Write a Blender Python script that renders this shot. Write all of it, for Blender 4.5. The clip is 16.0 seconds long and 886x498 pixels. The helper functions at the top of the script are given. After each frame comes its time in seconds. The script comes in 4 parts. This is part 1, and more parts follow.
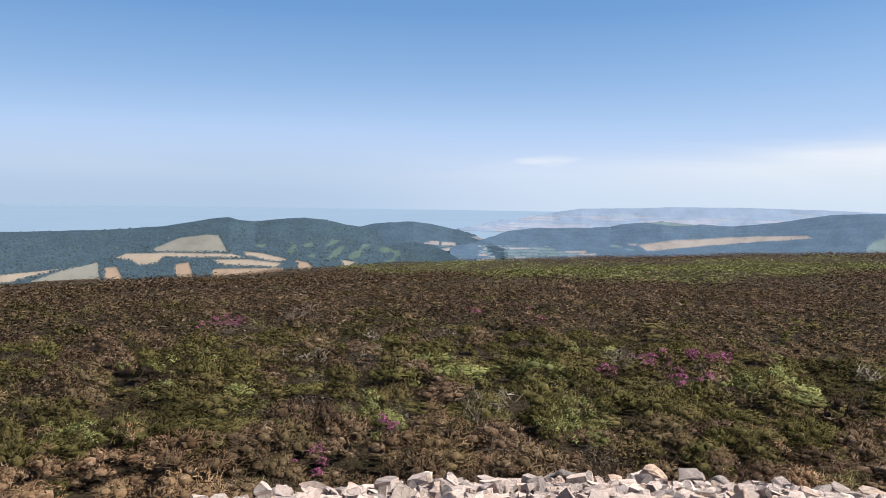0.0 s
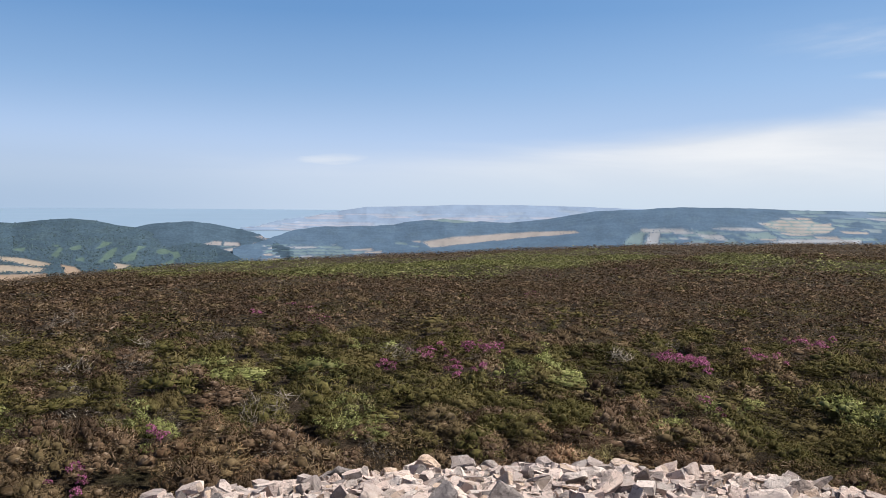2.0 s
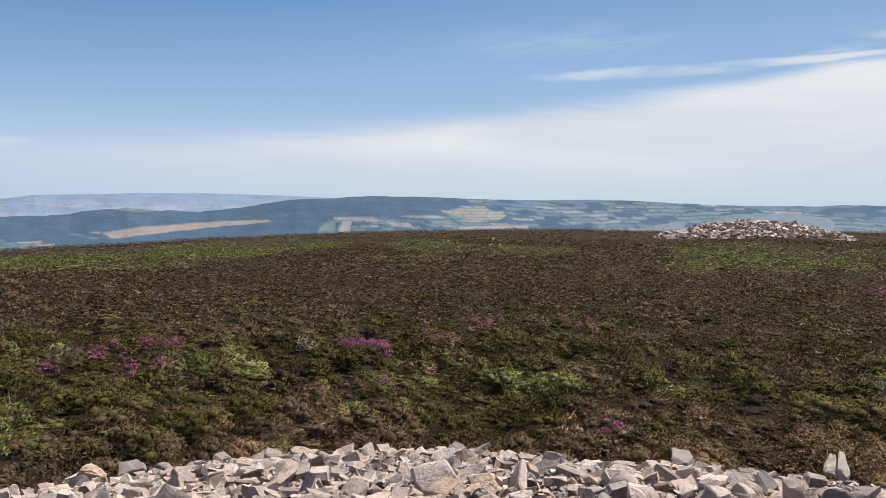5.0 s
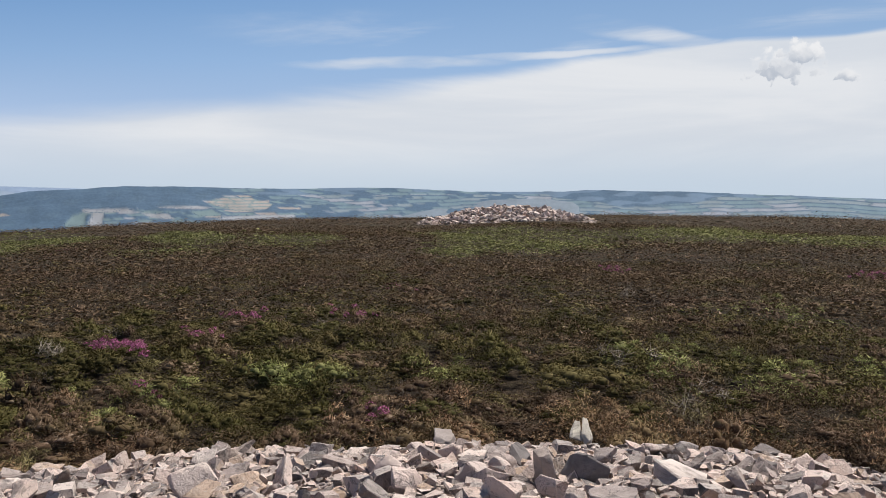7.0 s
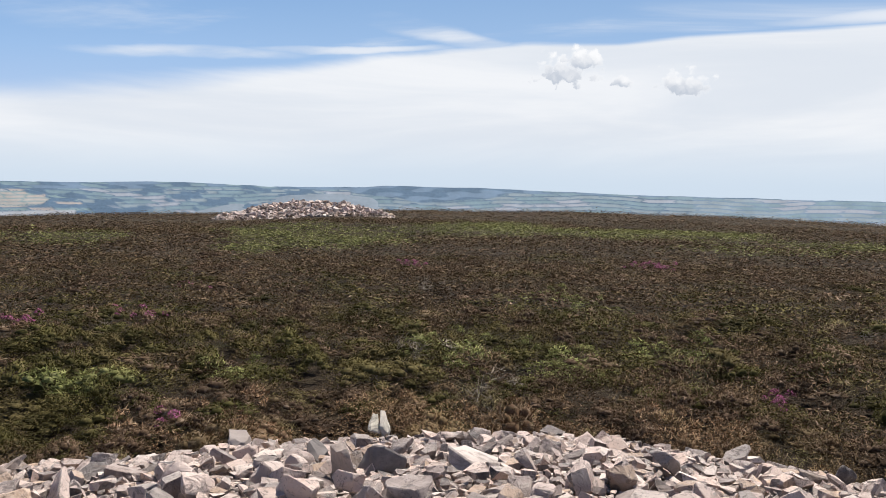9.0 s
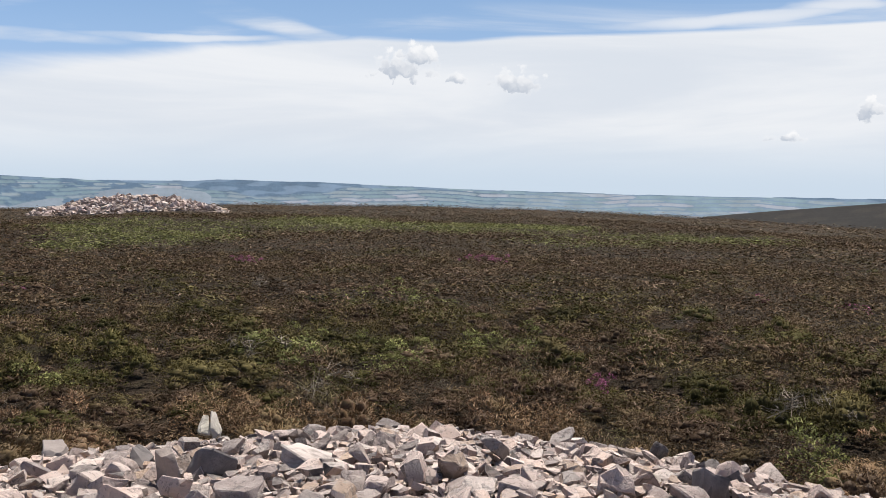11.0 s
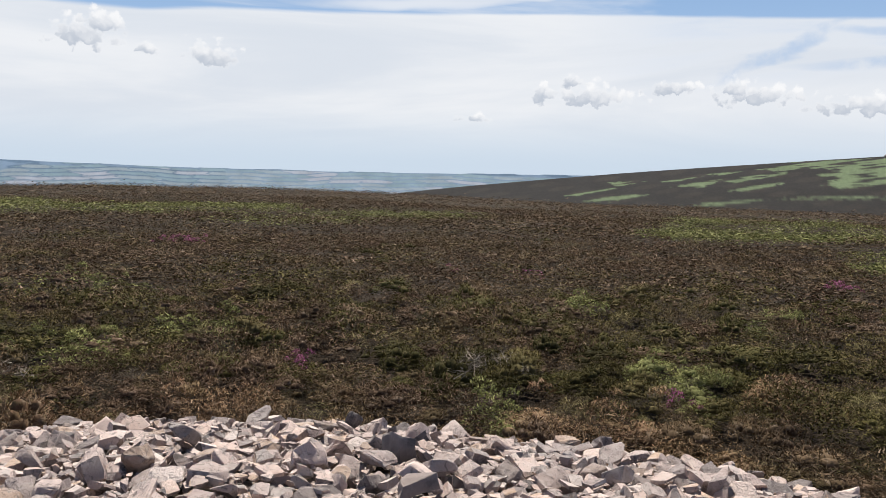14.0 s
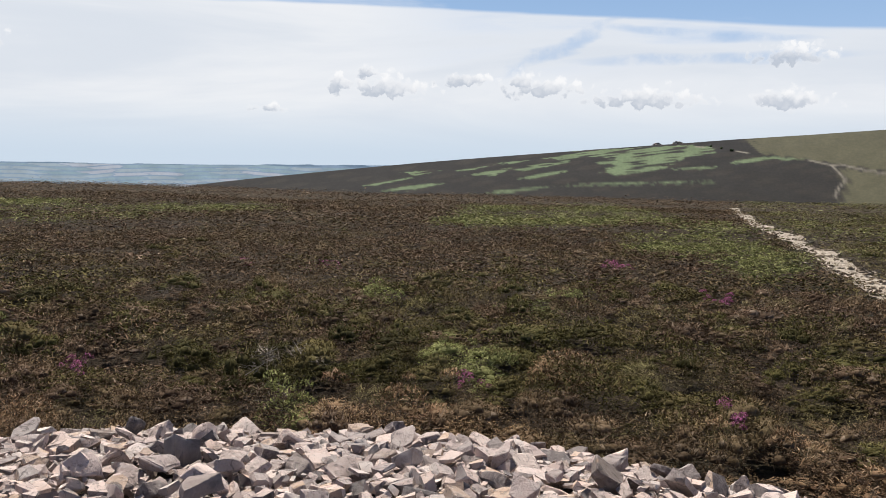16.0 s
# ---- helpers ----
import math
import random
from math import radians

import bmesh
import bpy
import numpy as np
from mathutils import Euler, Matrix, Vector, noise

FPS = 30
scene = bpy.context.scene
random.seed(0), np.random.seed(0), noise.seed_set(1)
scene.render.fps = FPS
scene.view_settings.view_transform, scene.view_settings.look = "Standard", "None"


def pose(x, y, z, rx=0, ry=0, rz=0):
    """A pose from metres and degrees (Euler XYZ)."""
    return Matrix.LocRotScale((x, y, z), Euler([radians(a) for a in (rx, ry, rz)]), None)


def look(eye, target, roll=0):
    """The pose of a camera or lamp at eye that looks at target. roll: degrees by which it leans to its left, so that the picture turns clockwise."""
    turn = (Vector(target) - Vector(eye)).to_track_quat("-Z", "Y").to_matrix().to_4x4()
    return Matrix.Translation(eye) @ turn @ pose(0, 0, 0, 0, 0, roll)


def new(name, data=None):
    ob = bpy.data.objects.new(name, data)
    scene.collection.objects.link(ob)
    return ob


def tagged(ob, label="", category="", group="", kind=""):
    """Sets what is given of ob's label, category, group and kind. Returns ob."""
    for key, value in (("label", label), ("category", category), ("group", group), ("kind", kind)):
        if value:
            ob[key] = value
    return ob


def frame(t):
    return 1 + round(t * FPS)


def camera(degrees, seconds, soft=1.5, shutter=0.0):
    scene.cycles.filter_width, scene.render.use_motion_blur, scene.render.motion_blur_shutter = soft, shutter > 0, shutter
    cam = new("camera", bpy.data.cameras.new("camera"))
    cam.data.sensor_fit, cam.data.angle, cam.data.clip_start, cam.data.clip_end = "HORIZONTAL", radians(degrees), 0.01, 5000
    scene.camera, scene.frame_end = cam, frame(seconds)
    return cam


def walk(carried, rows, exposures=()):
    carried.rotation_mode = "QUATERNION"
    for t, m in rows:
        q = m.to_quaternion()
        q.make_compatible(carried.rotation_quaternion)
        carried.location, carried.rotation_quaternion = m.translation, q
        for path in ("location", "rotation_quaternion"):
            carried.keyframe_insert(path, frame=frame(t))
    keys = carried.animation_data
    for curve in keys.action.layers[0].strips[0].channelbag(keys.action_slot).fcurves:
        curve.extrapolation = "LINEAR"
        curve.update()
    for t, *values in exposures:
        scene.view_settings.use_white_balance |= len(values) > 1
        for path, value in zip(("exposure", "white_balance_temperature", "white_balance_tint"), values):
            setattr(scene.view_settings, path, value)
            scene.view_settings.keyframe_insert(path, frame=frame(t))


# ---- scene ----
cam = camera(55.8, 16.0, soft=0.8)

PATH = [
    (0, (0.384, -0.255, -0.09), (0.334, 1.742, -0.2), 0.8),
    (0.5, (0.394, -0.264, -0.091), (0.447, 1.732, -0.198), 0.5),
    (1, (0.419, -0.258, -0.094), (0.591, 1.732, -0.203), 0.3),
    (1.5, (0.454, -0.258, -0.093), (0.773, 1.714, -0.201), 0.6),
    (2, (0.486, -0.255, -0.095), (0.94, 1.69, -0.203), 0.5),
    (2.5, (0.513, -0.272, -0.087), (1.07, 1.646, -0.195), 0.3),
    (3, (0.537, -0.271, -0.091), (1.206, 1.611, -0.203), -0.0),
    (3.5, (0.562, -0.283, -0.091), (1.347, 1.553, -0.207), 0.0),
    (6, (0.663, -0.262, -0.095), (1.977, 1.238, -0.235), 0.5),
    (6.5, (0.674, -0.272, -0.088), (2.088, 1.134, -0.237), 0.1),
    (7, (0.693, -0.279, -0.084), (2.215, 1.01, -0.236), 0.1),
    (7.5, (0.7, -0.28, -0.086), (2.309, 0.899, -0.235), 0.2),
    (8, (0.713, -0.271, -0.097), (2.387, 0.813, -0.247), 0.4),
    (8.5, (0.719, -0.283, -0.094), (2.446, 0.714, -0.251), 0.4),
    (9, (0.726, -0.288, -0.094), (2.509, 0.604, -0.254), 0.6),
    (11.5, (0.749, -0.344, -0.094), (2.695, 0.083, -0.269), 0.9),
    (12, (0.753, -0.361, -0.092), (2.721, -0.056, -0.274), 1.0),
    (12.5, (0.752, -0.372, -0.089), (2.734, -0.174, -0.275), 1.0),
    (13, (0.748, -0.383, -0.085), (2.737, -0.294, -0.275), 1.1),
    (13.5, (0.759, -0.4, -0.088), (2.749, -0.423, -0.286), 1.1),
    (14, (0.762, -0.422, -0.096), (2.744, -0.581, -0.308), 1.0),
    (14.5, (0.767, -0.447, -0.101), (2.733, -0.736, -0.327), 1.0),
    (15, (0.778, -0.472, -0.105), (2.727, -0.858, -0.336), 0.8),
    (15.5, (0.774, -0.484, -0.104), (2.695, -0.988, -0.338), 0.7),
    (16, (0.77, -0.516, -0.107), (2.657, -1.139, -0.335), 0.7),
]
LIGHT = [(0.0, 0.65), (1.5, 0.58), (2.0, 0.54), (3.0, 0.54), (3.5, 0.50), (6.0, 0.40), (6.5, 0.45), (7.0, 0.36), (7.5, 0.53), (8.0, 0.55), (9.0, 0.56), (11.5, 0.50), (16.0, 0.50)]
walk(cam, exposures=LIGHT, rows=[(t, look(eye, target, roll)) for t, eye, target, roll in PATH])

# ---- world and sun ----
SUN_AZ, SUN_EL = 92.0, 58.0        # clockwise from the +y axis, and above the horizon
EYE = Vector((0.68, -0.32, -0.095))  # about where the walker stands


def node(tree, kind, inputs=None, **props):
    n = tree.nodes.new(kind)
    if "operation" in props:
        n.operation = props["operation"]
    if "use_clamp" in props:
        n.use_clamp = props["use_clamp"]
    if "interpolation_type" in props:
        n.interpolation_type = props["interpolation_type"]
    if "data_type" in props:
        n.data_type, n.blend_type = props["data_type"], props["blend_type"]
    for k, v in (inputs or {}).items():
        if isinstance(v, bpy.types.NodeSocket):
            tree.links.new(v, n.inputs[k])
        else:
            n.inputs[k].default_value = v
    return n


def calc(tree, op, a, b=0.0, c=0.0, clamp=False):
    return node(tree, "ShaderNodeMath", {0: a, 1: b, 2: c}, operation=op, use_clamp=clamp).outputs[0]


def span(tree, v, a, b, c=0.0, d=1.0):
    n = node(tree, "ShaderNodeMapRange", {"Value": v, "From Min": a, "From Max": b, "To Min": c, "To Max": d}, interpolation_type="SMOOTHSTEP")
    return n.outputs["Result"]


def ramp(tree, fac, stops, mode="LINEAR"):
    n = node(tree, "ShaderNodeValToRGB", {"Fac": fac})
    r = n.color_ramp
    r.interpolation = mode
    while len(r.elements) < len(stops):
        r.elements.new(0.5)
    for e, (p, c) in zip(r.elements, stops):
        e.position, e.color = p, (*c, 1.0) if isinstance(c, tuple) else (c, c, c, 1.0)
    return n.outputs["Color"]


def blend(tree, fac, a, b, mode="MIX"):
    n = node(tree, "ShaderNodeMix", data_type="RGBA", blend_type=mode)
    for i, v in ((0, fac), (6, a), (7, b)):
        if isinstance(v, bpy.types.NodeSocket):
            tree.links.new(v, n.inputs[i])
        else:
            n.inputs[i].default_value = (*v, 1.0) if isinstance(v, tuple) else v
    return n.outputs[2]


world = bpy.data.worlds.new("sky")
scene.world = world
world.use_nodes = True
wt = world.node_tree
wt.nodes.clear()
sky = node(wt, "ShaderNodeTexSky")
sky.sky_type, sky.sun_disc, sky.sun_elevation, sky.sun_rotation = "NISHITA", False, radians(SUN_EL), radians(SUN_AZ)
sky.altitude, sky.air_density, sky.dust_density, sky.ozone_density = 450.0, 1.0, 0.4, 3.0
way = node(wt, "ShaderNodeTexCoord").outputs["Generated"]
sep = node(wt, "ShaderNodeSeparateXYZ", {0: way})
az = calc(wt, "MULTIPLY", calc(wt, "ARCTAN2", sep.outputs[0], sep.outputs[1]), 57.29578)
el = calc(wt, "MULTIPLY", calc(wt, "ARCSINE", sep.outputs[2]), 57.29578)
flat = node(wt, "ShaderNodeCombineXYZ", {0: az, 1: el, 2: 0.0}).outputs[0]
# the upper edge of the thin cloud sheet, in degrees of elevation, by azimuth
edge = ramp(wt, calc(wt, "MULTIPLY_ADD", az, 1 / 160.0, 0.0), [
    (0.0, 0.34), (0.10, 0.42), (0.145, 0.49), (0.184, 0.58), (0.245, 0.655), (0.303, 0.72), (0.356, 0.815), (0.398, 0.90), (0.431, 0.935),
    (0.47, 0.925), (0.495, 0.955), (0.56, 0.965), (0.632, 0.97), (0.67, 0.957), (0.75, 0.905), (0.825, 0.80), (1.0, 0.65)])
edge = calc(wt, "MULTIPLY", edge, 10.0)
stretch = node(wt, "ShaderNodeVectorMath", {0: flat, 1: (0.035, 0.22, 1.0)}, operation="MULTIPLY").outputs[0]
streak = node(wt, "ShaderNodeTexNoise", {"Vector": stretch, "Scale": 1.0, "Detail": 7.0, "Roughness": 0.55, "Distortion": 0.6}).outputs["Fac"]
fine = node(wt, "ShaderNodeTexNoise", {"Vector": flat, "Scale": 0.35, "Detail": 6.0, "Roughness": 0.6}).outputs["Fac"]
below = calc(wt, "SUBTRACT", edge, el)
below = calc(wt, "MULTIPLY_ADD", calc(wt, "SUBTRACT", streak, 0.5), calc(wt, "MULTIPLY", span(wt, az, 40.0, 90.0, 3.2, 0.9), 1.0), below)
soft = span(wt, az, 30.0, 74.0, 2.1, 0.3)
sheet = calc(wt, "MULTIPLY", span(wt, calc(wt, "DIVIDE", below, soft), -0.1, 1.0), span(wt, az, -10.0, 36.0, 0.15, 1.0))
# blue rifts in the sheet on the southern side
rift = calc(wt, "MULTIPLY", span(wt, streak, 0.44, 0.68), calc(wt, "MULTIPLY", span(wt, az, 100.0, 118.0), span(wt, el, 4.6, 6.2)))
sheet = calc(wt, "MULTIPLY", sheet, calc(wt, "SUBTRACT", 1.0, calc(wt, "MULTIPLY", rift, 0.6)), clamp=True)
# thin wisps above the sheet
high = calc(wt, "MULTIPLY", span(wt, streak, 0.52, 0.72), calc(wt, "MULTIPLY", span(wt, el, 7.2, 8.2), span(wt, el, 12.0, 10.2)))
high = calc(wt, "MULTIPLY", calc(wt, "MULTIPLY", high, 0.6), span(wt, az, 30.0, 45.0))
cover = calc(wt, "MAXIMUM", calc(wt, "MULTIPLY", sheet, 0.93), high)
# small cumulus: azimuth, elevation, half width, half height in degrees
CUMULUS = [(71.6, 7.6, 2.3, 1.2), (72.8, 8.2, 1.5, 1.1), (75.3, 6.78, 0.7, 0.5), (79.2, 6.6, 1.8, 0.95), (101.2, 4.7, 0.8, 0.9), (103.1, 5.4, 0.9, 0.55), (104.4, 4.5, 2.9, 1.0),
           (109.8, 5.0, 1.7, 0.6), (113.4, 5.0, 1.0, 0.7), (114.8, 4.55, 3.0, 0.85), (121.6, 3.9, 3.6, 1.0), (130.4, 6.45, 2.2, 0.8), (130.5, 3.7, 2.2, 0.8), (96.5, 2.96, 1.0, 0.45)]
puff = node(wt, "ShaderNodeTexNoise", {"Vector": flat, "Scale": 1.1, "Detail": 8.0, "Roughness": 0.68}).outputs["Color"]
off = node(wt, "ShaderNodeVectorMath", {0: puff, 1: (0.5, 0.5, 0.5)}, operation="SUBTRACT").outputs[0]
bent = node(wt, "ShaderNodeVectorMath", {0: off, 1: (1.3, 0.9, 0.0), 2: flat}, operation="MULTIPLY_ADD").outputs[0]
billow = node(wt, "ShaderNodeTexVoronoi", {"Vector": bent, "Scale": 1.4, "Detail": 1.0, "Roughness": 0.5}).outputs["Distance"]
body, under = 0.0, 0.0
for a, e, w, h in CUMULUS:
    d = node(wt, "ShaderNodeVectorMath", {0: bent, 1: (a, e - 0.38 * h, 0.0)}, operation="SUBTRACT").outputs[0]
    d = node(wt, "ShaderNodeVectorMath", {0: d, 1: (0.62 / w, 0.56 / h, 0.0)}, operation="MULTIPLY").outputs[0]
    low = node(wt, "ShaderNodeVectorMath", {0: d, 1: (0.25, 0.9, 0.0)}, operation="DOT_PRODUCT").outputs["Value"]
    d = node(wt, "ShaderNodeVectorMath", {0: d, 1: node(wt, "ShaderNodeVectorMath", {0: d, 1: (-1.0, -1.9, 0.0)}, operation="MULTIPLY").outputs[0]}, operation="MAXIMUM").outputs[0]
    d = node(wt, "ShaderNodeVectorMath", {0: d}, operation="LENGTH").outputs["Value"]
    one = span(wt, calc(wt, "MULTIPLY_ADD", billow, 0.7, d), 1.22, 0.86)
    body = calc(wt, "MAXIMUM", body, one)
    under = calc(wt, "MAXIMUM", under, calc(wt, "MULTIPLY", one, span(wt, calc(wt, "MULTIPLY_ADD", billow, -0.35, low), 0.30, -0.65)))
shade = calc(wt, "MULTIPLY", span(wt, fine, 0.15, 0.42, 0.5, 1.0), under)
# long wisps: azimuth, elevation, half width, half height, rise per degree
drift = node(wt, "ShaderNodeTexNoise", {"Vector": node(wt, "ShaderNodeVectorMath", {0: flat, 1: (0.14, 0.5, 1.0)}, operation="MULTIPLY").outputs[0], "Scale": 1.0, "Detail": 5.0, "Roughness": 0.5}).outputs["Color"]
drift = node(wt, "ShaderNodeVectorMath", {0: drift, 1: (0.5, 0.5, 0.5)}, operation="SUBTRACT").outputs[0]
gentle = node(wt, "ShaderNodeVectorMath", {0: drift, 1: (6.0, 1.0, 0.0), 2: flat}, operation="MULTIPLY_ADD").outputs[0]


def streamer(a, e, w, h, rise):
    d = node(wt, "ShaderNodeVectorMath", {0: gentle, 1: (a, e, 0.0)}, operation="SUBTRACT").outputs[0]
    p = node(wt, "ShaderNodeSeparateXYZ", {0: d})
    y = calc(wt, "DIVIDE", calc(wt, "MULTIPLY_ADD", p.outputs[0], -rise, p.outputs[1]), h)
    x = calc(wt, "DIVIDE", p.outputs[0], w)
    return span(wt, calc(wt, "ADD", calc(wt, "MULTIPLY", x, x), calc(wt, "MULTIPLY", y, y)), 1.0, 0.0)


wisp = 0.0
for one in ((5.1, 2.95, 2.6, 0.5, 0.0), (64.5, 9.45, 6.8, 0.95, -0.22), (93.0, 10.25, 10.0, 0.55, 0.03), (46.5, 8.1, 9.0, 0.5, 0.035), (57.5, 8.75, 7.5, 0.36, 0.03), (99.0, 10.65, 4.5, 0.5, 0.0)):
    wisp = calc(wt, "MAXIMUM", wisp, streamer(*one))
cover = calc(wt, "MAXIMUM", cover, calc(wt, "MULTIPLY", wisp, calc(wt, "MULTIPLY", span(wt, streak, 0.35, 0.6), 0.75)))
gap = calc(wt, "MAXIMUM", streamer(116.0, 7.0, 6.0, 0.62, 0.40), streamer(125.5, 6.2, 11.0, 0.5, 0.0))
gap = calc(wt, "MAXIMUM", gap, streamer(125.5, 7.7, 8.0, 0.45, -0.08))
cover = calc(wt, "MULTIPLY", cover, calc(wt, "SUBTRACT", 1.0, calc(wt, "MULTIPLY", calc(wt, "MULTIPLY", gap, span(wt, fine, 0.30, 0.62)), 0.6)))
clear = node(wt, "ShaderNodeVectorMath", {0: sky.outputs[0], 1: (0.062, 0.062, 0.066)}, operation="MULTIPLY").outputs[0]
low_sky = ramp(wt, calc(wt, "DIVIDE", el, 18.0, clamp=True), [(0.0, (0.51, 0.62, 0.79)), (0.11, (0.54, 0.65, 0.83)), (0.25, (0.45, 0.60, 0.85)), (0.45, (0.33, 0.52, 0.82)), (0.7, (0.19, 0.378, 0.70)), (1.0, (0.135, 0.305, 0.63))])
low_sky = blend(wt, span(wt, az, 10.0, 75.0, 0.0, 0.4), low_sky, (0.38, 0.52, 0.72))
low_sky = blend(wt, calc(wt, "MULTIPLY", span(wt, az, 48.0, 0.0), span(wt, el, 3.0, 9.0)), low_sky, blend(wt, 1.0, low_sky, (0.80, 0.84, 0.87), "MULTIPLY"))
low_sky = blend(wt, calc(wt, "MULTIPLY", calc(wt, "MULTIPLY", span(wt, az, 10.0, -16.0), span(wt, el, 5.5, 0.0)), 0.9), low_sky, (0.36, 0.49, 0.68))
c = blend(wt, span(wt, el, 26.0, 13.0), clear, low_sky)
white = blend(wt, span(wt, streak, 0.35, 0.65), (0.74, 0.78, 0.84), (0.89, 0.90, 0.92))
white = blend(wt, span(wt, el, 4.0, -0.5), white, (0.62, 0.72, 0.83))
c = blend(wt, cover, c, white)
c = blend(wt, calc(wt, "MULTIPLY", body, 0.85), c, blend(wt, shade, (0.97, 0.97, 0.98), (0.43, 0.49, 0.59)))
back = node(wt, "ShaderNodeBackground", {"Color": c, "Strength": 0.707})
node(wt, "ShaderNodeOutputWorld", {"Surface": back.outputs[0]})

sun = new("sun", bpy.data.lights.new("sun", "SUN"))
sun.data.energy, sun.data.angle, sun.data.color = 5.0, radians(0.6), (1.0, 0.95, 0.87)
a, e = radians(SUN_AZ), radians(SUN_EL)
sun.matrix_world = look(Vector((math.sin(a) * math.cos(e), math.cos(a) * math.cos(e), math.sin(e))) * 50, (0, 0, 0))


# ---- materials ----
def surface(name, rough=0.85):
    m = bpy.data.materials.new(name)
    m.use_nodes = True
    t = m.node_tree
    return m, t, t.nodes["Principled BSDF"], rough


def spot(t, scale, detail=4.0, rough=0.55, vec=None, distort=0.0):
    v = vec or node(t, "ShaderNodeNewGeometry").outputs["Position"]
    return node(t, "ShaderNodeTexNoise", {"Vector": v, "Scale": scale, "Detail": detail, "Roughness": rough, "Distortion": distort}).outputs["Fac"]


def bump(t, b, height, strength, distance):
    n = node(t, "ShaderNodeBump", {"Height": height, "Strength": strength, "Distance": distance})
    t.links.new(n.outputs[0], b.inputs["Normal"])


def stone_material(name, joined):
    m, t, b, _ = surface(name)
    pick = node(t, "ShaderNodeNewGeometry").outputs["Random Per Island"] if joined else node(t, "ShaderNodeObjectInfo").outputs["Random"]
    # the darkest tones also stand in for stone faces in shade
    hue = ramp(t, pick, [(0.0, (0.550, 0.424, 0.372)), (0.13, (0.660, 0.522, 0.462)), (0.26, (0.341, 0.284, 0.262)), (0.36, (0.616, 0.462, 0.391)), (0.48, (0.682, 0.578, 0.522)),
                         (0.56, (0.125, 0.105, 0.100)), (0.64, (0.484, 0.380, 0.341)), (0.74, (0.20, 0.168, 0.160)), (0.83, (0.583, 0.418, 0.308)), (0.90, (0.095, 0.084, 0.084)), (1.0, (0.660, 0.561, 0.506))])
    vec = node(t, "ShaderNodeNewGeometry").outputs["Position"] if joined else node(t, "ShaderNodeTexCoord").outputs["Object"]
    k = 6.0 if joined else 1.0
    shift = node(t, "ShaderNodeVectorMath", {0: vec, 1: node(t, "ShaderNodeCombineXYZ", {0: calc(t, "MULTIPLY", pick, 37.0), 1: calc(t, "MULTIPLY", pick, 91.0), 2: 0.0}).outputs[0]}, operation="ADD").outputs[0]
    large, small = spot(t, 2.2 * k, 6.0, 0.6, shift, 0.6), spot(t, 13.0 * k, 5.0, 0.7, shift)
    c = blend(t, span(t, large, 0.40, 0.66, 0.0, 0.6), hue, blend(t, 0.55, hue, (0.56, 0.49, 0.45)))
    c = blend(t, span(t, small, 0.48, 0.72, 0.0, 0.30), c, blend(t, 0.6, c, (0.12, 0.095, 0.09)))
    # blackish lichen patches, made stronger to darken stones as shade would
    shade_stain = spot(t, 2.6 * k, 7.0, 0.68, shift, 1.4)
    c = blend(t, span(t, shade_stain, 0.52, 0.64, 0.0, 0.75), c, blend(t, 0.78, c, (0.070, 0.062, 0.062)))
    rusty = spot(t, 1.7 * k, 4.0, 0.6, shift, 0.8)
    c = blend(t, span(t, rusty, 0.60, 0.74, 0.0, 0.5), c, blend(t, 0.6, c, (0.36, 0.22, 0.13)))
    lichen = spot(t, 6.0 * k, 4.0, 0.6, shift)
    c = blend(t, span(t, lichen, 0.62, 0.70, 0.0, 0.45), c, (0.43, 0.42, 0.375))
    t.links.new(c, b.inputs["Base Color"])
    b.inputs["Roughness"].default_value = 0.9
    b.inputs["Specular IOR Level"].default_value = 0.25
    bump(t, b, calc(t, "ADD", large, calc(t, "MULTIPLY", small, 0.5)), 0.8, 0.03)
    return m


def plant_material(name, stops, patch, glow=0.12):
    """Foliage that varies from shoot to shoot, from bush to bush and in larger patches. patch: the colour of the patches."""
    m, t, b, _ = surface(name)
    patch = tuple(0.76 * v for v in patch)
    c = ramp(t, node(t, "ShaderNodeNewGeometry").outputs["Random Per Island"], [(p, tuple(0.76 * v for v in one)) for p, one in stops])
    tone = node(t, "ShaderNodeAttribute")
    tone.attribute_name = "tone"
    tone = tone.outputs["Fac"]
    c = blend(t, span(t, spot(t, 0.55, 3.0), 0.42, 0.66, 0.0, 0.7), c, blend(t, 0.45, c, patch))
    c = blend(t, span(t, tone, 0.6, 1.0, 0.0, 0.6), c, patch)
    c = blend(t, 1.0, c, ramp(t, tone, [(0.0, 0.38), (0.25, 0.98), (0.5, 0.55), (0.75, 1.08), (1.0, 0.78)]), "MULTIPLY")
    grain = spot(t, 38.0, 3.0, 0.7)
    c = blend(t, span(t, grain, 0.40, 0.62, 0.22, 0.0), c, (0.012, 0.010, 0.006))
    t.links.new(c, b.inputs["Base Color"])
    b.inputs["Roughness"].default_value = 0.75
    b.inputs["Specular IOR Level"].default_value = 0.04
    leaf = node(t, "ShaderNodeBsdfTranslucent", {"Color": c})
    mix = node(t, "ShaderNodeMixShader", {0: glow, 1: b.outputs[0], 2: leaf.outputs[0]})
    t.links.new(mix.outputs[0], t.nodes["Material Output"].inputs["Surface"])
    return m


def land_material(name, colours, scale, rough=0.9, speck=0.5, reach=0.0):
    """Ground viewed from afar. reach: for hillsides, the distance at which the grain is as wide as it is high; it then
    runs by azimuth and elevation to fit the camera's view.
    """
    m, t, b, _ = surface(name)
    p = node(t, "ShaderNodeNewGeometry").outputs["Position"]
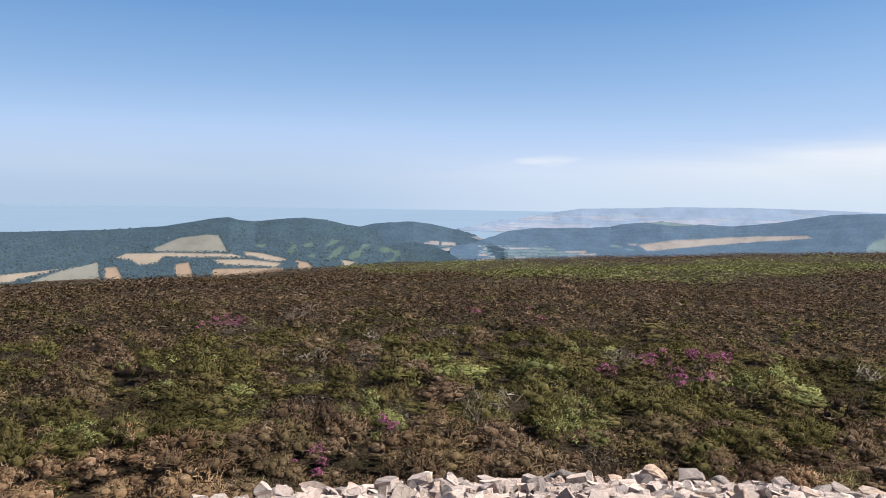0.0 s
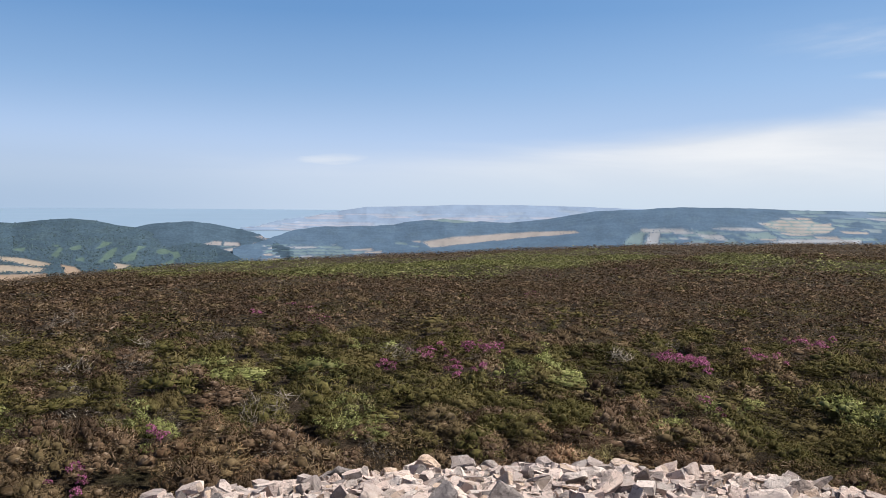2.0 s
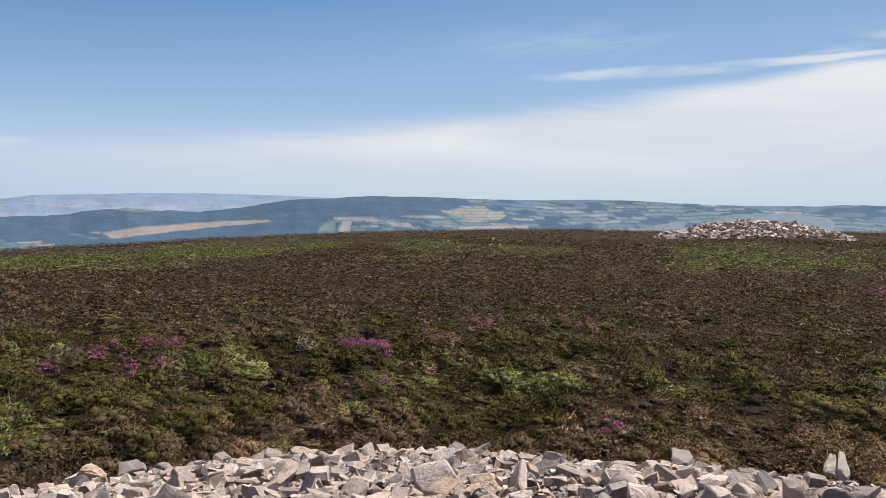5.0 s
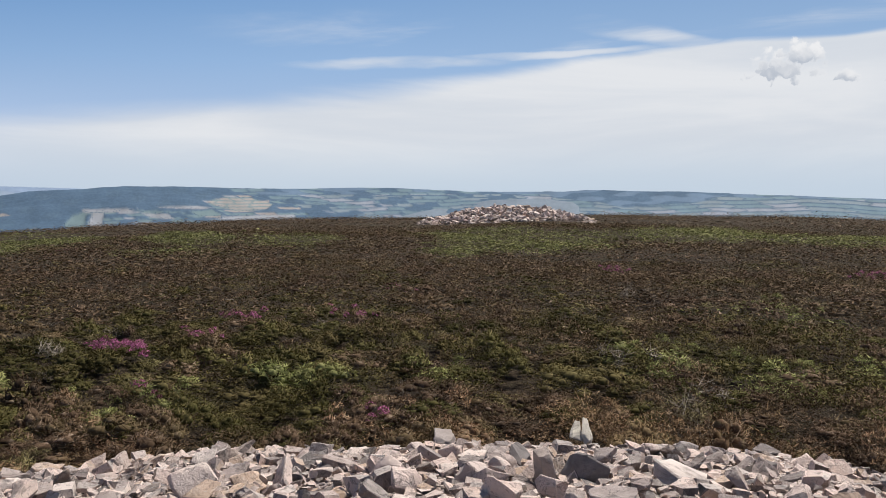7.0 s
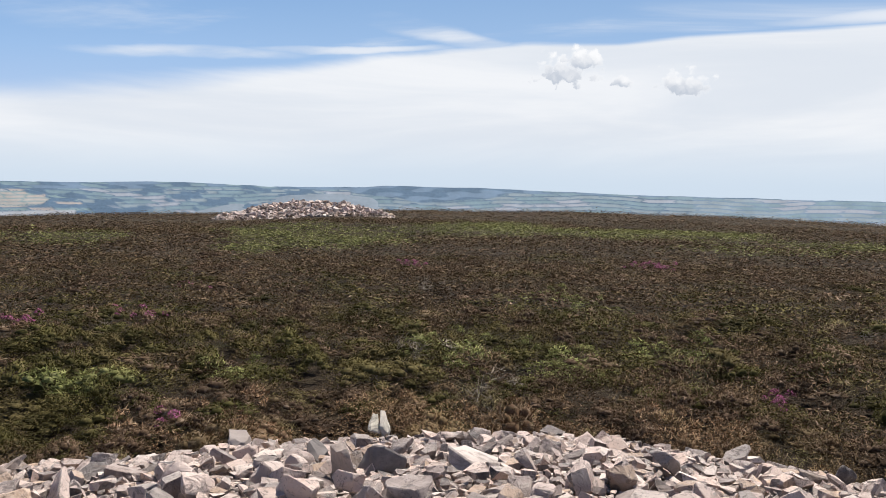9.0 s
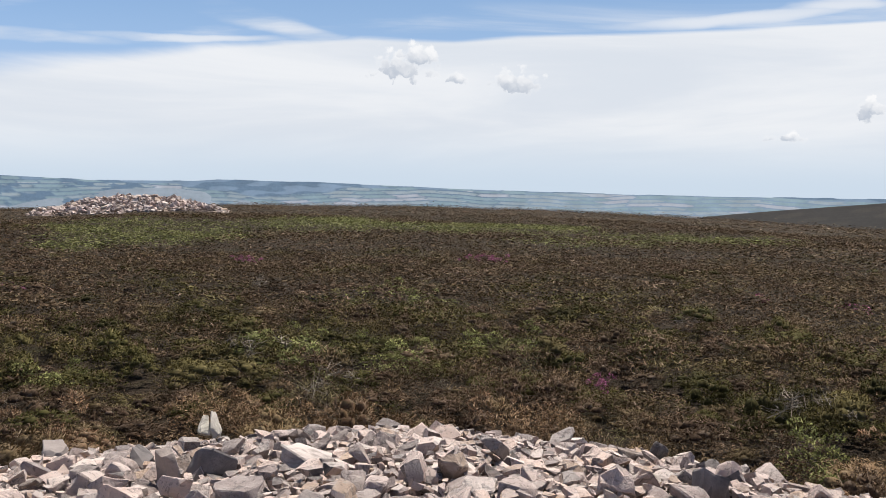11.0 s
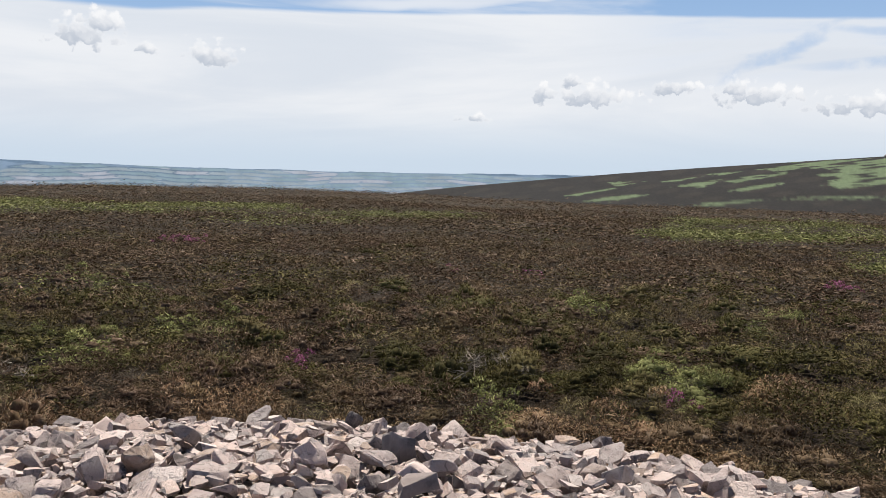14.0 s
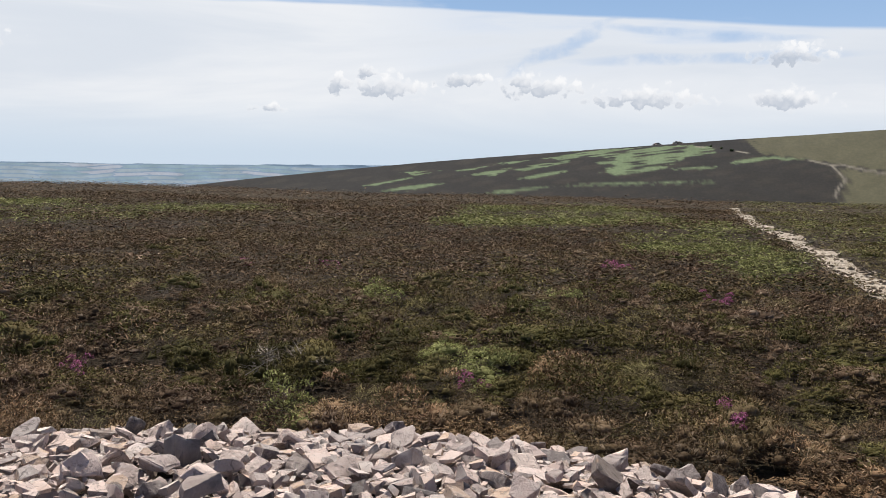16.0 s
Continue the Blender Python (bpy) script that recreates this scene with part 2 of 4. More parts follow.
    if reach:
        d = node(t, "ShaderNodeSeparateXYZ", {0: node(t, "ShaderNodeVectorMath", {0: p, 1: tuple(EYE)}, operation="SUBTRACT").outputs[0]})
        p = node(t, "ShaderNodeCombineXYZ", {0: calc(t, "MULTIPLY", calc(t, "ARCTAN2", d.outputs[0], d.outputs[1]), reach), 1: calc(t, "MULTIPLY", calc(t, "ARCTAN2", d.outputs[2], calc(t, "SQRT", calc(t, "MULTIPLY_ADD", d.outputs[0], d.outputs[0], calc(t, "MULTIPLY", d.outputs[1], d.outputs[1])))), reach), 2: 0.0}).outputs[0]
    big, small = spot(t, scale, 5.0, 0.6, p), spot(t, scale * 7, 4.0, 0.65, p)
    c = ramp(t, big, [(0.30, colours[0]), (0.5, colours[1]), (0.68, colours[-1])])
    c = blend(t, span(t, small, 0.38, 0.62, 0.0, speck), c, tuple(v * 0.55 for v in colours[0]))
    t.links.new(c, b.inputs["Base Color"])
    b.inputs["Roughness"].default_value = rough
    b.inputs["Specular IOR Level"].default_value = 0.1
    return m


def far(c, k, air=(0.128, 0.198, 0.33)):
    """The colour of a thing far off, with the blue haze of the air mixed in by k."""
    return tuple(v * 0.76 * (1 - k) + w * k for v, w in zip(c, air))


stone = stone_material("cairn_stone", False)
rubble = stone_material("cairn_rubble", True)
heather_brown = plant_material("brown_heather", [(0.0, (0.132, 0.084, 0.054)), (0.4, (0.200, 0.128, 0.083)), (0.8, (0.246, 0.162, 0.108)), (1.0, (0.44, 0.33, 0.25))], (0.180, 0.142, 0.064))
heather_green = plant_material("green_heather", [(0.0, (0.084, 0.080, 0.028)), (0.5, (0.134, 0.122, 0.041)), (0.9, (0.184, 0.158, 0.056)), (1.0, (0.30, 0.24, 0.12))], (0.185, 0.138, 0.066))
heather_rust = plant_material("dry_heather", [(0.0, (0.235, 0.138, 0.083)), (0.4, (0.395, 0.235, 0.148)), (0.8, (0.35, 0.24, 0.14)), (1.0, (0.62, 0.44, 0.31))], (0.29, 0.215, 0.11))
bilberry = plant_material("bilberry_leaves", [(0.0, (0.225, 0.250, 0.080)), (0.5, (0.360, 0.380, 0.140)), (1.0, (0.54, 0.53, 0.24))], (0.280, 0.265, 0.105), 0.2)
straw = plant_material("pale_grass", [(0.0, (0.218, 0.169, 0.085)), (0.5, (0.339, 0.273, 0.140)), (1.0, (0.508, 0.424, 0.242))], (0.218, 0.206, 0.079), 0.15)
twig = plant_material("dead_twigs", [(0.0, (0.221, 0.179, 0.147)), (0.6, (0.368, 0.314, 0.267)), (1.0, (0.552, 0.493, 0.422))], (0.230, 0.189, 0.155), 0.0)
blossom = plant_material("bell_heather", [(0.0, (0.255, 0.079, 0.151)), (0.35, (0.151, 0.094, 0.042)), (0.5, (0.533, 0.150, 0.350)), (1.0, (0.788, 0.279, 0.529))], (0.487, 0.150, 0.316), 0.15)

# ---- the lie of the land ----
# elevation of the moor's edge by azimuth, in degrees
EDGE_AZ = [-180, -120, -60, -29, -16, -6.6, 5, 17.8, 26, 38.8, 48, 60, 72, 84, 91, 97, 103, 112, 127, 137, 160, 180]
EDGE_EL = [-2.6, -4.0, -5.3, -5.27, -4.9, -4.18, -3.63, -3.01, -2.59, -2.19, -2.14, -1.89, -1.88, -2.05, -2.25, -2.55, -2.75, -2.8, -2.9, -2.7, -2.6, -2.6]
BEND, LOW = 0.00018, -46.0
TOPS = 0.33                       # height of the heather over the soil
RIM_AZ = [-180, -90, -40, -14, 0, 20, 35, 43, 60, 72, 85, 100, 118, 131, 160, 180]
RIM_R = [4.6, 5.1, 5.6, 5.95, 6.12, 6.5, 6.55, 6.35, 6.6, 6.72, 6.42, 6.02, 5.75, 5.38, 4.9, 4.6]


def polar(x, y):
    dx, dy = np.asarray(x) - EYE.x, np.asarray(y) - EYE.y
    return np.degrees(np.arctan2(dx, dy)), np.hypot(dx, dy)


def place(az, r):
    return EYE.x + r * np.sin(np.radians(az)), EYE.y + r * np.cos(np.radians(az))


def ease(v, a, b):
    u = np.clip((v - a) / (b - a), 0, 1)
    return u * u * (3 - 2 * u)


def waves(x, y, size, seed=0):
    """Smooth waves of about that size, from -1 to 1."""
    rng = np.random.default_rng(seed)
    out = 0.0
    for _ in range(9):
        w, p, k = rng.uniform(0, 2 * np.pi), rng.uniform(0, 2 * np.pi), 2 * np.pi / (size * rng.uniform(0.6, 1.7))
        out = out + np.sin((x * np.cos(w) + y * np.sin(w)) * k + p)
    return out / 4.5


def soil(x, y):
    """The height of the ground."""
    a, r = polar(x, y)
    tan = np.tan(np.radians(-np.interp(a, EDGE_AZ, EDGE_EL)))
    slope = tan - 2 * math.sqrt(2.1 * BEND)
    z = EYE.z - 2.1 - TOPS - slope * r * ease(r, 5, 60) - BEND * r * r
    z = z + 0.06 * waves(x, y, 2.2, 3) * ease(r, 5, 9) + 0.16 * waves(x, y, 11, 4) * ease(r, 10, 30)
    z = np.where(z < LOW + 14, LOW + 14 - 14 * np.tanh((LOW + 14 - z) / 14), z)
    return z - 0.03 * np.maximum(r - 2300, 0)


def cairn_top(x, y):
    """The surface of the cairn underfoot, and how far out a point lies (1 at the rim)."""
    a, r = polar(x, y)
    u = r / np.interp(a, RIM_AZ, RIM_R)
    return np.where(u < 1, EYE.z - 1.4 - 0.6 * u ** 3, EYE.z - 2.0 - (u - 1) * 3.2), u


def meet(az, el, near=3.0, far_off=1150.0, first=True):
    """The distance at which the line of sight meets the ground."""
    r = np.geomspace(near, far_off, 4000)
    x, y = place(az, r)
    under = EYE.z + r * math.tan(radians(el)) < soil(x, y)
    return float(r[np.argmax(under)]) if under.any() else far_off


# ---- meshes ----
def mesh(name, verts, faces, mats, parent=None, smooth=False):
    """An object from arrays of vertices and of equally large faces."""
    verts, faces = np.asarray(verts, np.float32), np.asarray(faces, np.int32)
    me = bpy.data.meshes.new(name)
    me.vertices.add(len(verts))
    me.vertices.foreach_set("co", verts.ravel())
    me.loops.add(faces.size)
    me.loops.foreach_set("vertex_index", faces.ravel())
    me.polygons.add(len(faces))
    me.polygons.foreach_set("loop_start", np.arange(len(faces), dtype=np.int32) * faces.shape[1])
    for m in mats:
        me.materials.append(m)
    me.polygons.foreach_set("use_smooth", np.full(len(faces), smooth))
    me.update(calc_edges=True)
    me.validate()
    ob = new(name, me)
    if parent:
        ob.parent = parent
    return ob


def grid(rows, cols, wrap=False):
    i, j = np.meshgrid(np.arange(rows - 1), np.arange(cols if wrap else cols - 1), indexing="ij")
    k = (j + 1) % cols
    return np.stack([i * cols + j, i * cols + k, (i + 1) * cols + k, (i + 1) * cols + j], -1).reshape(-1, 4)


def strew(name, shapes, x, y, z, size, mats, tilt=0.0, seed=0, squash=None, parent=None):
    """Copies of the shapes (vertices and triangles), strewn as one mesh."""
    rng = np.random.default_rng(seed)
    which = rng.integers(0, len(shapes), len(x))
    all_v, all_f, all_t, all_n, n = [], [], [], [], 0
    for k, (v, f, *normals) in enumerate(shapes):
        at = np.nonzero(which == k)[0]
        if not len(at):
            continue
        turn = rng.uniform(0, 2 * np.pi, len(at))
        lean, lean_to = rng.normal(0, tilt, len(at)) if tilt else np.zeros(len(at)), rng.uniform(0, 2 * np.pi, len(at))
        c, s = np.cos(turn)[:, None], np.sin(turn)[:, None]
        px, py, pz = v[:, 0] * c - v[:, 1] * s, v[:, 0] * s + v[:, 1] * c, np.repeat(v[None, :, 2], len(at), 0)
        if squash is not None:
            pz = pz * squash[at][:, None]
        if tilt:
            ca, sa = np.cos(lean_to)[:, None], np.sin(lean_to)[:, None]
            along, across = px * ca + py * sa, -px * sa + py * ca
            cl, sl = np.cos(lean)[:, None], np.sin(lean)[:, None]
            along, pz = along * cl + pz * sl, pz * cl - along * sl
            px, py = along * ca - across * sa, along * sa + across * ca
        g = size[at][:, None]
        p = np.stack([px * g + x[at][:, None], py * g + y[at][:, None], pz * g + z[at][:, None]], -1)
        all_v.append(p.reshape(-1, 3))
        if normals:
            m = normals[0]
            all_n.append(np.stack([m[:, 0] * c - m[:, 1] * s, m[:, 0] * s + m[:, 1] * c, np.repeat(m[None, :, 2], len(at), 0)], -1).reshape(-1, 3))
        all_t.append(np.repeat(rng.uniform(0, 1, len(at)), len(v)))
        all_f.append((f[None] + (np.arange(len(at)) * len(v))[:, None, None]).reshape(-1, f.shape[1]) + n)
        n += len(at) * len(v)
    ob = mesh(name, np.concatenate(all_v), np.concatenate(all_f), mats, parent)
    if all_n:
        ob.data.normals_split_custom_set_from_vertices(np.concatenate(all_n).tolist())
    ob.data.attributes.new("tone", "FLOAT", "POINT").data.foreach_set("value", np.concatenate(all_t).astype(np.float32))
    return ob


# ---- the ground, one sheet to the horizon ----
ground_mat, t, b, _ = surface("moor_ground")
pos = node(t, "ShaderNodeNewGeometry").outputs["Position"]
flatpos = node(t, "ShaderNodeVectorMath", {0: pos, 1: (1.0, 1.0, 0.0)}, operation="MULTIPLY").outputs[0]
c = ramp(t, spot(t, 0.9, 6.0, 0.65, flatpos), [(0.3, (0.048, 0.035, 0.023)), (0.5, (0.076, 0.054, 0.036)), (0.7, (0.060, 0.054, 0.026))])
c = blend(t, span(t, spot(t, 17.0, 5.0, 0.7, flatpos), 0.40, 0.62), blend(t, 0.7, c, (0.014, 0.011, 0.007)), c)
t.links.new(c, b.inputs["Base Color"])
b.inputs["Roughness"].default_value = 0.95
b.inputs["Specular IOR Level"].default_value = 0.1
bump(t, b, spot(t, 11.0, 6.0, 0.75), 1.0, 0.12)

AZ = np.concatenate([np.arange(-180, -40, 4.0), np.arange(-40, 145, 1.0), np.arange(145, 180, 4.0)])
RR = np.concatenate([[0.3, 2.0, 4.0], np.geomspace(5.0, 60, 70), np.geomspace(61, 320, 70), np.geomspace(325, 1300, 40), np.geomspace(1330, 4950, 20)])
ga, gr = np.meshgrid(AZ, RR)
gx, gy = place(ga, gr)
gv = np.stack([gx, gy, soil(gx, gy)], -1).reshape(-1, 3)
ground = mesh("ground", gv, grid(len(RR), len(AZ), True)[:, ::-1], [ground_mat], smooth=True)
tagged(ground, "dark peaty heather moor falling away to the valleys", "ground", kind="structure")

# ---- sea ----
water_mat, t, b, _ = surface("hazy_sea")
# water blue lightened by haze that is part of the base colour
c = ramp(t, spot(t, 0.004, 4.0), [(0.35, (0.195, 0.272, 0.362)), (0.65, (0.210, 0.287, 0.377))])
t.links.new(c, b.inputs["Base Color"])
b.inputs["Roughness"].default_value = 0.5
b.inputs["IOR"].default_value = 1.33
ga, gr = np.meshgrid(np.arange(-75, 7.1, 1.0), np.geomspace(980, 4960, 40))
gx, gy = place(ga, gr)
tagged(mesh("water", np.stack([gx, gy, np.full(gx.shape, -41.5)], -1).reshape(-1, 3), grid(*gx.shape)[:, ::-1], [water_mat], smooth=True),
       "calm blue sea with summer haze in its colour", "sea", kind="structure")


# ---- far hills ----
def inside(px, py, poly):
    """Which points lie in a polygon given as x, y, x, y."""
    p = np.array(poly).reshape(-1, 2)
    hit = np.zeros(px.shape, bool)
    for (x0, y0), (x1, y1) in zip(p, np.roll(p, -1, 0)):
        if y0 != y1:
            hit ^= ((y0 > py) != (y1 > py)) & (px < (x1 - x0) * (py - y0) / (y1 - y0) + x0)
    return hit


def hillside(name):
    """What grows on a hill, with haze in its colours. The grain of tree crowns, scrub and crops runs by azimuth and
    elevation to fit the camera's view.
    """
    m, t, b, _ = surface(name)
    growth = node(t, "ShaderNodeAttribute")
    growth.attribute_name = "growth"
    p = node(t, "ShaderNodeNewGeometry").outputs["Position"]
    d = node(t, "ShaderNodeSeparateXYZ", {0: node(t, "ShaderNodeVectorMath", {0: p, 1: tuple(EYE)}, operation="SUBTRACT").outputs[0]})
    flat_way = calc(t, "SQRT", calc(t, "MULTIPLY_ADD", d.outputs[0], d.outputs[0], calc(t, "MULTIPLY", d.outputs[1], d.outputs[1])))
    p = node(t, "ShaderNodeCombineXYZ", {0: calc(t, "MULTIPLY", calc(t, "ARCTAN2", d.outputs[0], d.outputs[1]), 1000.0), 1: calc(t, "MULTIPLY", calc(t, "ARCTAN2", d.outputs[2], flat_way), 1600.0), 2: 0.0}).outputs[0]
    big, small = spot(t, 0.045, 5.0, 0.6, p), spot(t, 0.30, 4.0, 0.65, p)
    c = blend(t, 1.0, growth.outputs["Color"], ramp(t, big, [(0.3, 0.84), (0.5, 1.0), (0.7, 1.14)]), "MULTIPLY")
    c = blend(t, calc(t, "MULTIPLY", span(t, small, 0.36, 0.62), growth.outputs["Alpha"]), c, blend(t, 1.0, c, (0.55, 0.58, 0.62), "MULTIPLY"))
    t.links.new(c, b.inputs["Base Color"])
    b.inputs["Roughness"].default_value = 0.95
    b.inputs["Specular IOR Level"].default_value = 0.05
    return m


def hill(name, label, crest_az, crest_el, crest_r, foot_r, foot_z, tints, cover, canopy, step=0.08, rows=90, back_r=1.25, seed=0, relief=0.07):
    """A range of hills: its crest by azimuth and elevation. cover(az, el) says what grows where; tints[i] is its
    colour, haze included, and grain, canopy[i] the height of its trees.
    """
    a = np.arange(crest_az[0], crest_az[-1], step)
    e = np.interp(a, crest_az, crest_el)
    u = np.concatenate([np.linspace(0, 1, rows), [1.02, 1.06, 1.15, 1.3]])
    rc = crest_r * (1 + 0.03 * np.sin(a * 0.5 + seed))
    rc = np.clip(np.minimum(rc, 38 / np.tan(np.radians(np.maximum(-e, 0.1)))), foot_r * 1.1, None)
    zc = EYE.z + rc * np.tan(np.radians(e))
    A, U = np.meshgrid(a, u)
    R = foot_r + (rc - foot_r) * np.minimum(U, 1) + np.maximum(U - 1, 0) / 0.3 * crest_r * (back_r - 1)
    Z = foot_z + (zc - foot_z) * np.sin(np.minimum(U, 1) * np.pi / 2)
    Z = np.where(U > 1, zc + (LOW - 3 - zc) * (np.maximum(U - 1, 0) / 0.3) ** 1.2, Z)
    X, Y = place(A, R)
    rel, gap = np.clip(U, 0, 1), (crest_r - foot_r) / rows
    Z = Z + (zc - foot_z) * relief * waves(X, Y, crest_r * 0.12, seed) * np.sin(rel * np.pi) * (U < 1)
    E = np.degrees(np.arctan2(Z - EYE.z, R))
    kind = cover(A, E, rel)
    lift = np.take(np.array(canopy), kind) * (0.55 + 0.35 * waves(X, Y, 6 * gap, seed + 1) + 0.25 * waves(X, Y, 3.6 * gap, seed + 2))
    for _ in range(2):
        wide = np.pad(lift, 1, mode="edge")
        lift = (wide[1:-1, 1:-1] * 2 + wide[:-2, 1:-1] + wide[2:, 1:-1] + wide[1:-1, :-2] + wide[1:-1, 2:]) / 6
    Z = Z + lift * (U > 0.02)
    # the growth blends over the width of a hedge where one kind meets another
    table, rise = np.array(tints), np.abs(np.gradient(E, axis=0))
    colour = sum(table[cover(A + i * step / 3, E + j * rise / 3, rel)] for i in (-1, 0, 1) for j in (-1, 0, 1)) / 9
    ob = mesh(name, np.stack([X, Y, Z], -1).reshape(-1, 3), grid(*A.shape)[:, ::-1], [hillside(name + "side")], smooth=True)
    ob.data.attributes.new("growth", "FLOAT_COLOR", "POINT").data.foreach_set("color", colour.astype(np.float32).ravel())
    tagged(ob, label, "hill", kind="structure")
    return a, E, X, Y, Z, kind


def clump(rng):
    """A rounded, uneven tree crown or hedge bush, about 1 across."""
    bm = bmesh.new()
    bmesh.ops.create_icosphere(bm, subdivisions=1, radius=0.5)
    for v in bm.verts:
        v.co *= rng.uniform(0.75, 1.25)
        v.co.z = v.co.z * 0.9 + 0.3
    bm.verts.index_update()
    v = np.array([v.co[:] for v in bm.verts])
    n = v / np.linalg.norm(v, axis=1)[:, None] * 0.45 + (0, 0, 1)
    out = v, np.array([[v.index for v in f.verts] for f in bm.faces]), n / np.linalg.norm(n, axis=1)[:, None]
    bm.free()
    return out


def plant(name, label, surface_of, points, sizes, mat, seed):
    """Crowns strewn over a hill at the given azimuths and elevations, as one mesh."""
    a, E, X, Y, Z, kind = surface_of
    x, y, z = [], [], []
    for pa, pe in points:
        i = int(np.clip(np.searchsorted(a, pa), 0, len(a) - 1))
        j = int(np.argmax(E[:, i] > pe)) if (E[:, i] > pe).any() else int(np.argmax(E[:, i]))
        x.append(X[j, i]), y.append(Y[j, i]), z.append(Z[j, i])
    rng = np.random.default_rng(seed)
    return tagged(strew(name, [clump(rng) for _ in range(6)], np.array(x), np.array(y), np.array(z), sizes, [mat], 0.0, seed), label, "trees", kind="stuff")


def along(polys, step, rng, wander=0.012):
    """Points along the outlines of polygons."""
    out = []
    for p in polys:
        q = np.array(p).reshape(-1, 2)
        for (x0, y0), (x1, y1) in zip(q, np.roll(q, -1, 0)):
            for u in np.arange(0, 1, step / max(step, math.hypot(x1 - x0, (y1 - y0) * 2))):
                if rng.uniform() < 0.8:
                    out.append((x0 + u * (x1 - x0) + rng.normal(0, wander), y0 + u * (y1 - y0) + rng.normal(0, wander)))
    return out


def patchwork(A, E, wide, tall, lean, seed, hedge=0.1):
    """Fields as leaning cells: the number of each, and whether a point lies in a hedge."""
    v = E / tall + 0.5 * np.sin(A * 0.31 + seed) + 0.18 * np.sin(A * 0.9 + seed) + 0.06 * np.sin(A * 2.3)
    row = np.floor(v)
    w = wide * (0.6 + 0.9 * np.abs(np.sin(row * 12.9898 + seed)))
    h = (A + lean * E) / w + np.sin(row * 78.233) * 3 + 0.10 * np.sin(E * 25)
    col = np.floor(h)
    number = np.floor(np.abs(np.sin(row * 127.1 + col * 311.7 + seed) * 43758.5) % 1 * 1000).astype(int)
    edge = np.minimum(np.minimum(v - row, 1 - (v - row)) * tall, np.minimum(h - col, 1 - (h - col)) * w * 0.5)
    return number, edge < hedge


def hazed(c, k, grain=0.12):
    """A colour far off with haze mixed into it, and how coarse its grain is."""
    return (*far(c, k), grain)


def haze_tint(name, c, k, scale=0.01, vary=0.25, speck=0.12, reach=1000.0):
    # distance haze goes into the base colour
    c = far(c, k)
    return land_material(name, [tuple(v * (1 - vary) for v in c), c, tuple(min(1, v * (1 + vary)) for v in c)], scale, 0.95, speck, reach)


WOOD, OAK, GOLD, STUBBLE, PALE, GRASS, OLIVE = (0.028, 0.048, 0.030), (0.037, 0.058, 0.031), (0.37, 0.25, 0.14), (0.40, 0.31, 0.20), (0.40, 0.35, 0.26), (0.12, 0.17, 0.07), (0.28, 0.24, 0.13)

FIELDS_A = [
    [-20.8, -3.35, -19.0, -2.54, -17.2, -2.32, -16.5, -2.36, -15.9, -3.48, -20.3, -3.42],
    [-22.9, -3.8, -22.2, -3.55, -19.5, -3.5, -15.7, -3.6, -14.7, -3.85, -20.0, -3.79, -20.4, -4.19, -21.4, -4.29, -22.0, -3.99],
    [-27.8, -5.19, -26.0, -4.57, -23.9, -4.07, -23.8, -5.6, -27.8, -5.6],
    [-23.6, -4.43, -22.8, -4.41, -22.3, -5.5, -23.5, -5.5],
    [-29.4, -4.76, -26.0, -4.46, -26.7, -4.66, -29.2, -5.3, -32.0, -5.3, -32.0, -4.9]]
FIELDS_B = [
    [-19.3, -4.31, -18.4, -4.13, -18.0, -5.5, -19.2, -5.5],
    [-16.8, -3.96, -14.7, -3.97, -12.3, -4.23, -12.8, -4.5, -16.4, -4.33],
    [-16.9, -4.59, -12.2, -4.54, -12.3, -5.2, -17.0, -5.3],
    [-14.9, -3.44, -13.8, -3.52, -11.9, -3.97, -12.7, -4.16, -14.7, -3.7],
    [-11.5, -4.01, -10.7, -4.16, -10.2, -4.6, -11.2, -4.7], [-8.4, -4.0, -7.2, -4.14, -8.2, -4.5]]


def cover_near(A, E, rel):
    k = np.zeros(A.shape, int)
    k[waves(A, E * 3, 2.2, 95) + 0.7 * waves(A, E * 3, 0.7, 96) > 0.35] = 1
    k[inside(A, E, [-14.5, -3.0, -9, -2.6, -4.5, -3.2, -4, -4.2, -10, -3.9]) & (waves(A, E * 3, 1.6, 93) > 0.35)] = 5
    for n, p in enumerate(FIELDS_A + FIELDS_B):
        k[inside(A, E, p)] = (4, 3, 4, 2, 3, 2, 3, 2, 3, 2, 3)[n]
    return k


# share of blue haze put into the woodland colours
K = 0.27
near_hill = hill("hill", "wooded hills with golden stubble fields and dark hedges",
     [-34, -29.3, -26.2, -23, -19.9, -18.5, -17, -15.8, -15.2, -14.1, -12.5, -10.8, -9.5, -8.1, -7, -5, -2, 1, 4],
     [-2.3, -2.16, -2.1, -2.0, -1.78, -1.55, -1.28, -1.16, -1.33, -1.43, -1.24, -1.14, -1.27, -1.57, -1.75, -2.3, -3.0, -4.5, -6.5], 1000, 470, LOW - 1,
     [hazed(WOOD, K, 0.7), hazed(OAK, K, 0.8), hazed(GOLD, 0.16), hazed(STUBBLE, 0.18), hazed(OLIVE, 0.28), hazed((0.09, 0.13, 0.06), 0.2, 0.3)], cover_near, [0.8, 0.8, 0, 0, 0, 0.3], 0.07, 115, 1.1, 1)

def cover_vale(A, E, rel):
    num, edge = patchwork(A, E, 0.8, 0.13, 1.0, 3.0, 0.02)
    k = np.zeros(A.shape, int)
    low = (E < np.interp(A, [-8, -4, -2.8, 0, 1.2, 3], [-4.2, -3.3, -2.9, -3.0, -2.3, -2.4])) & ~edge
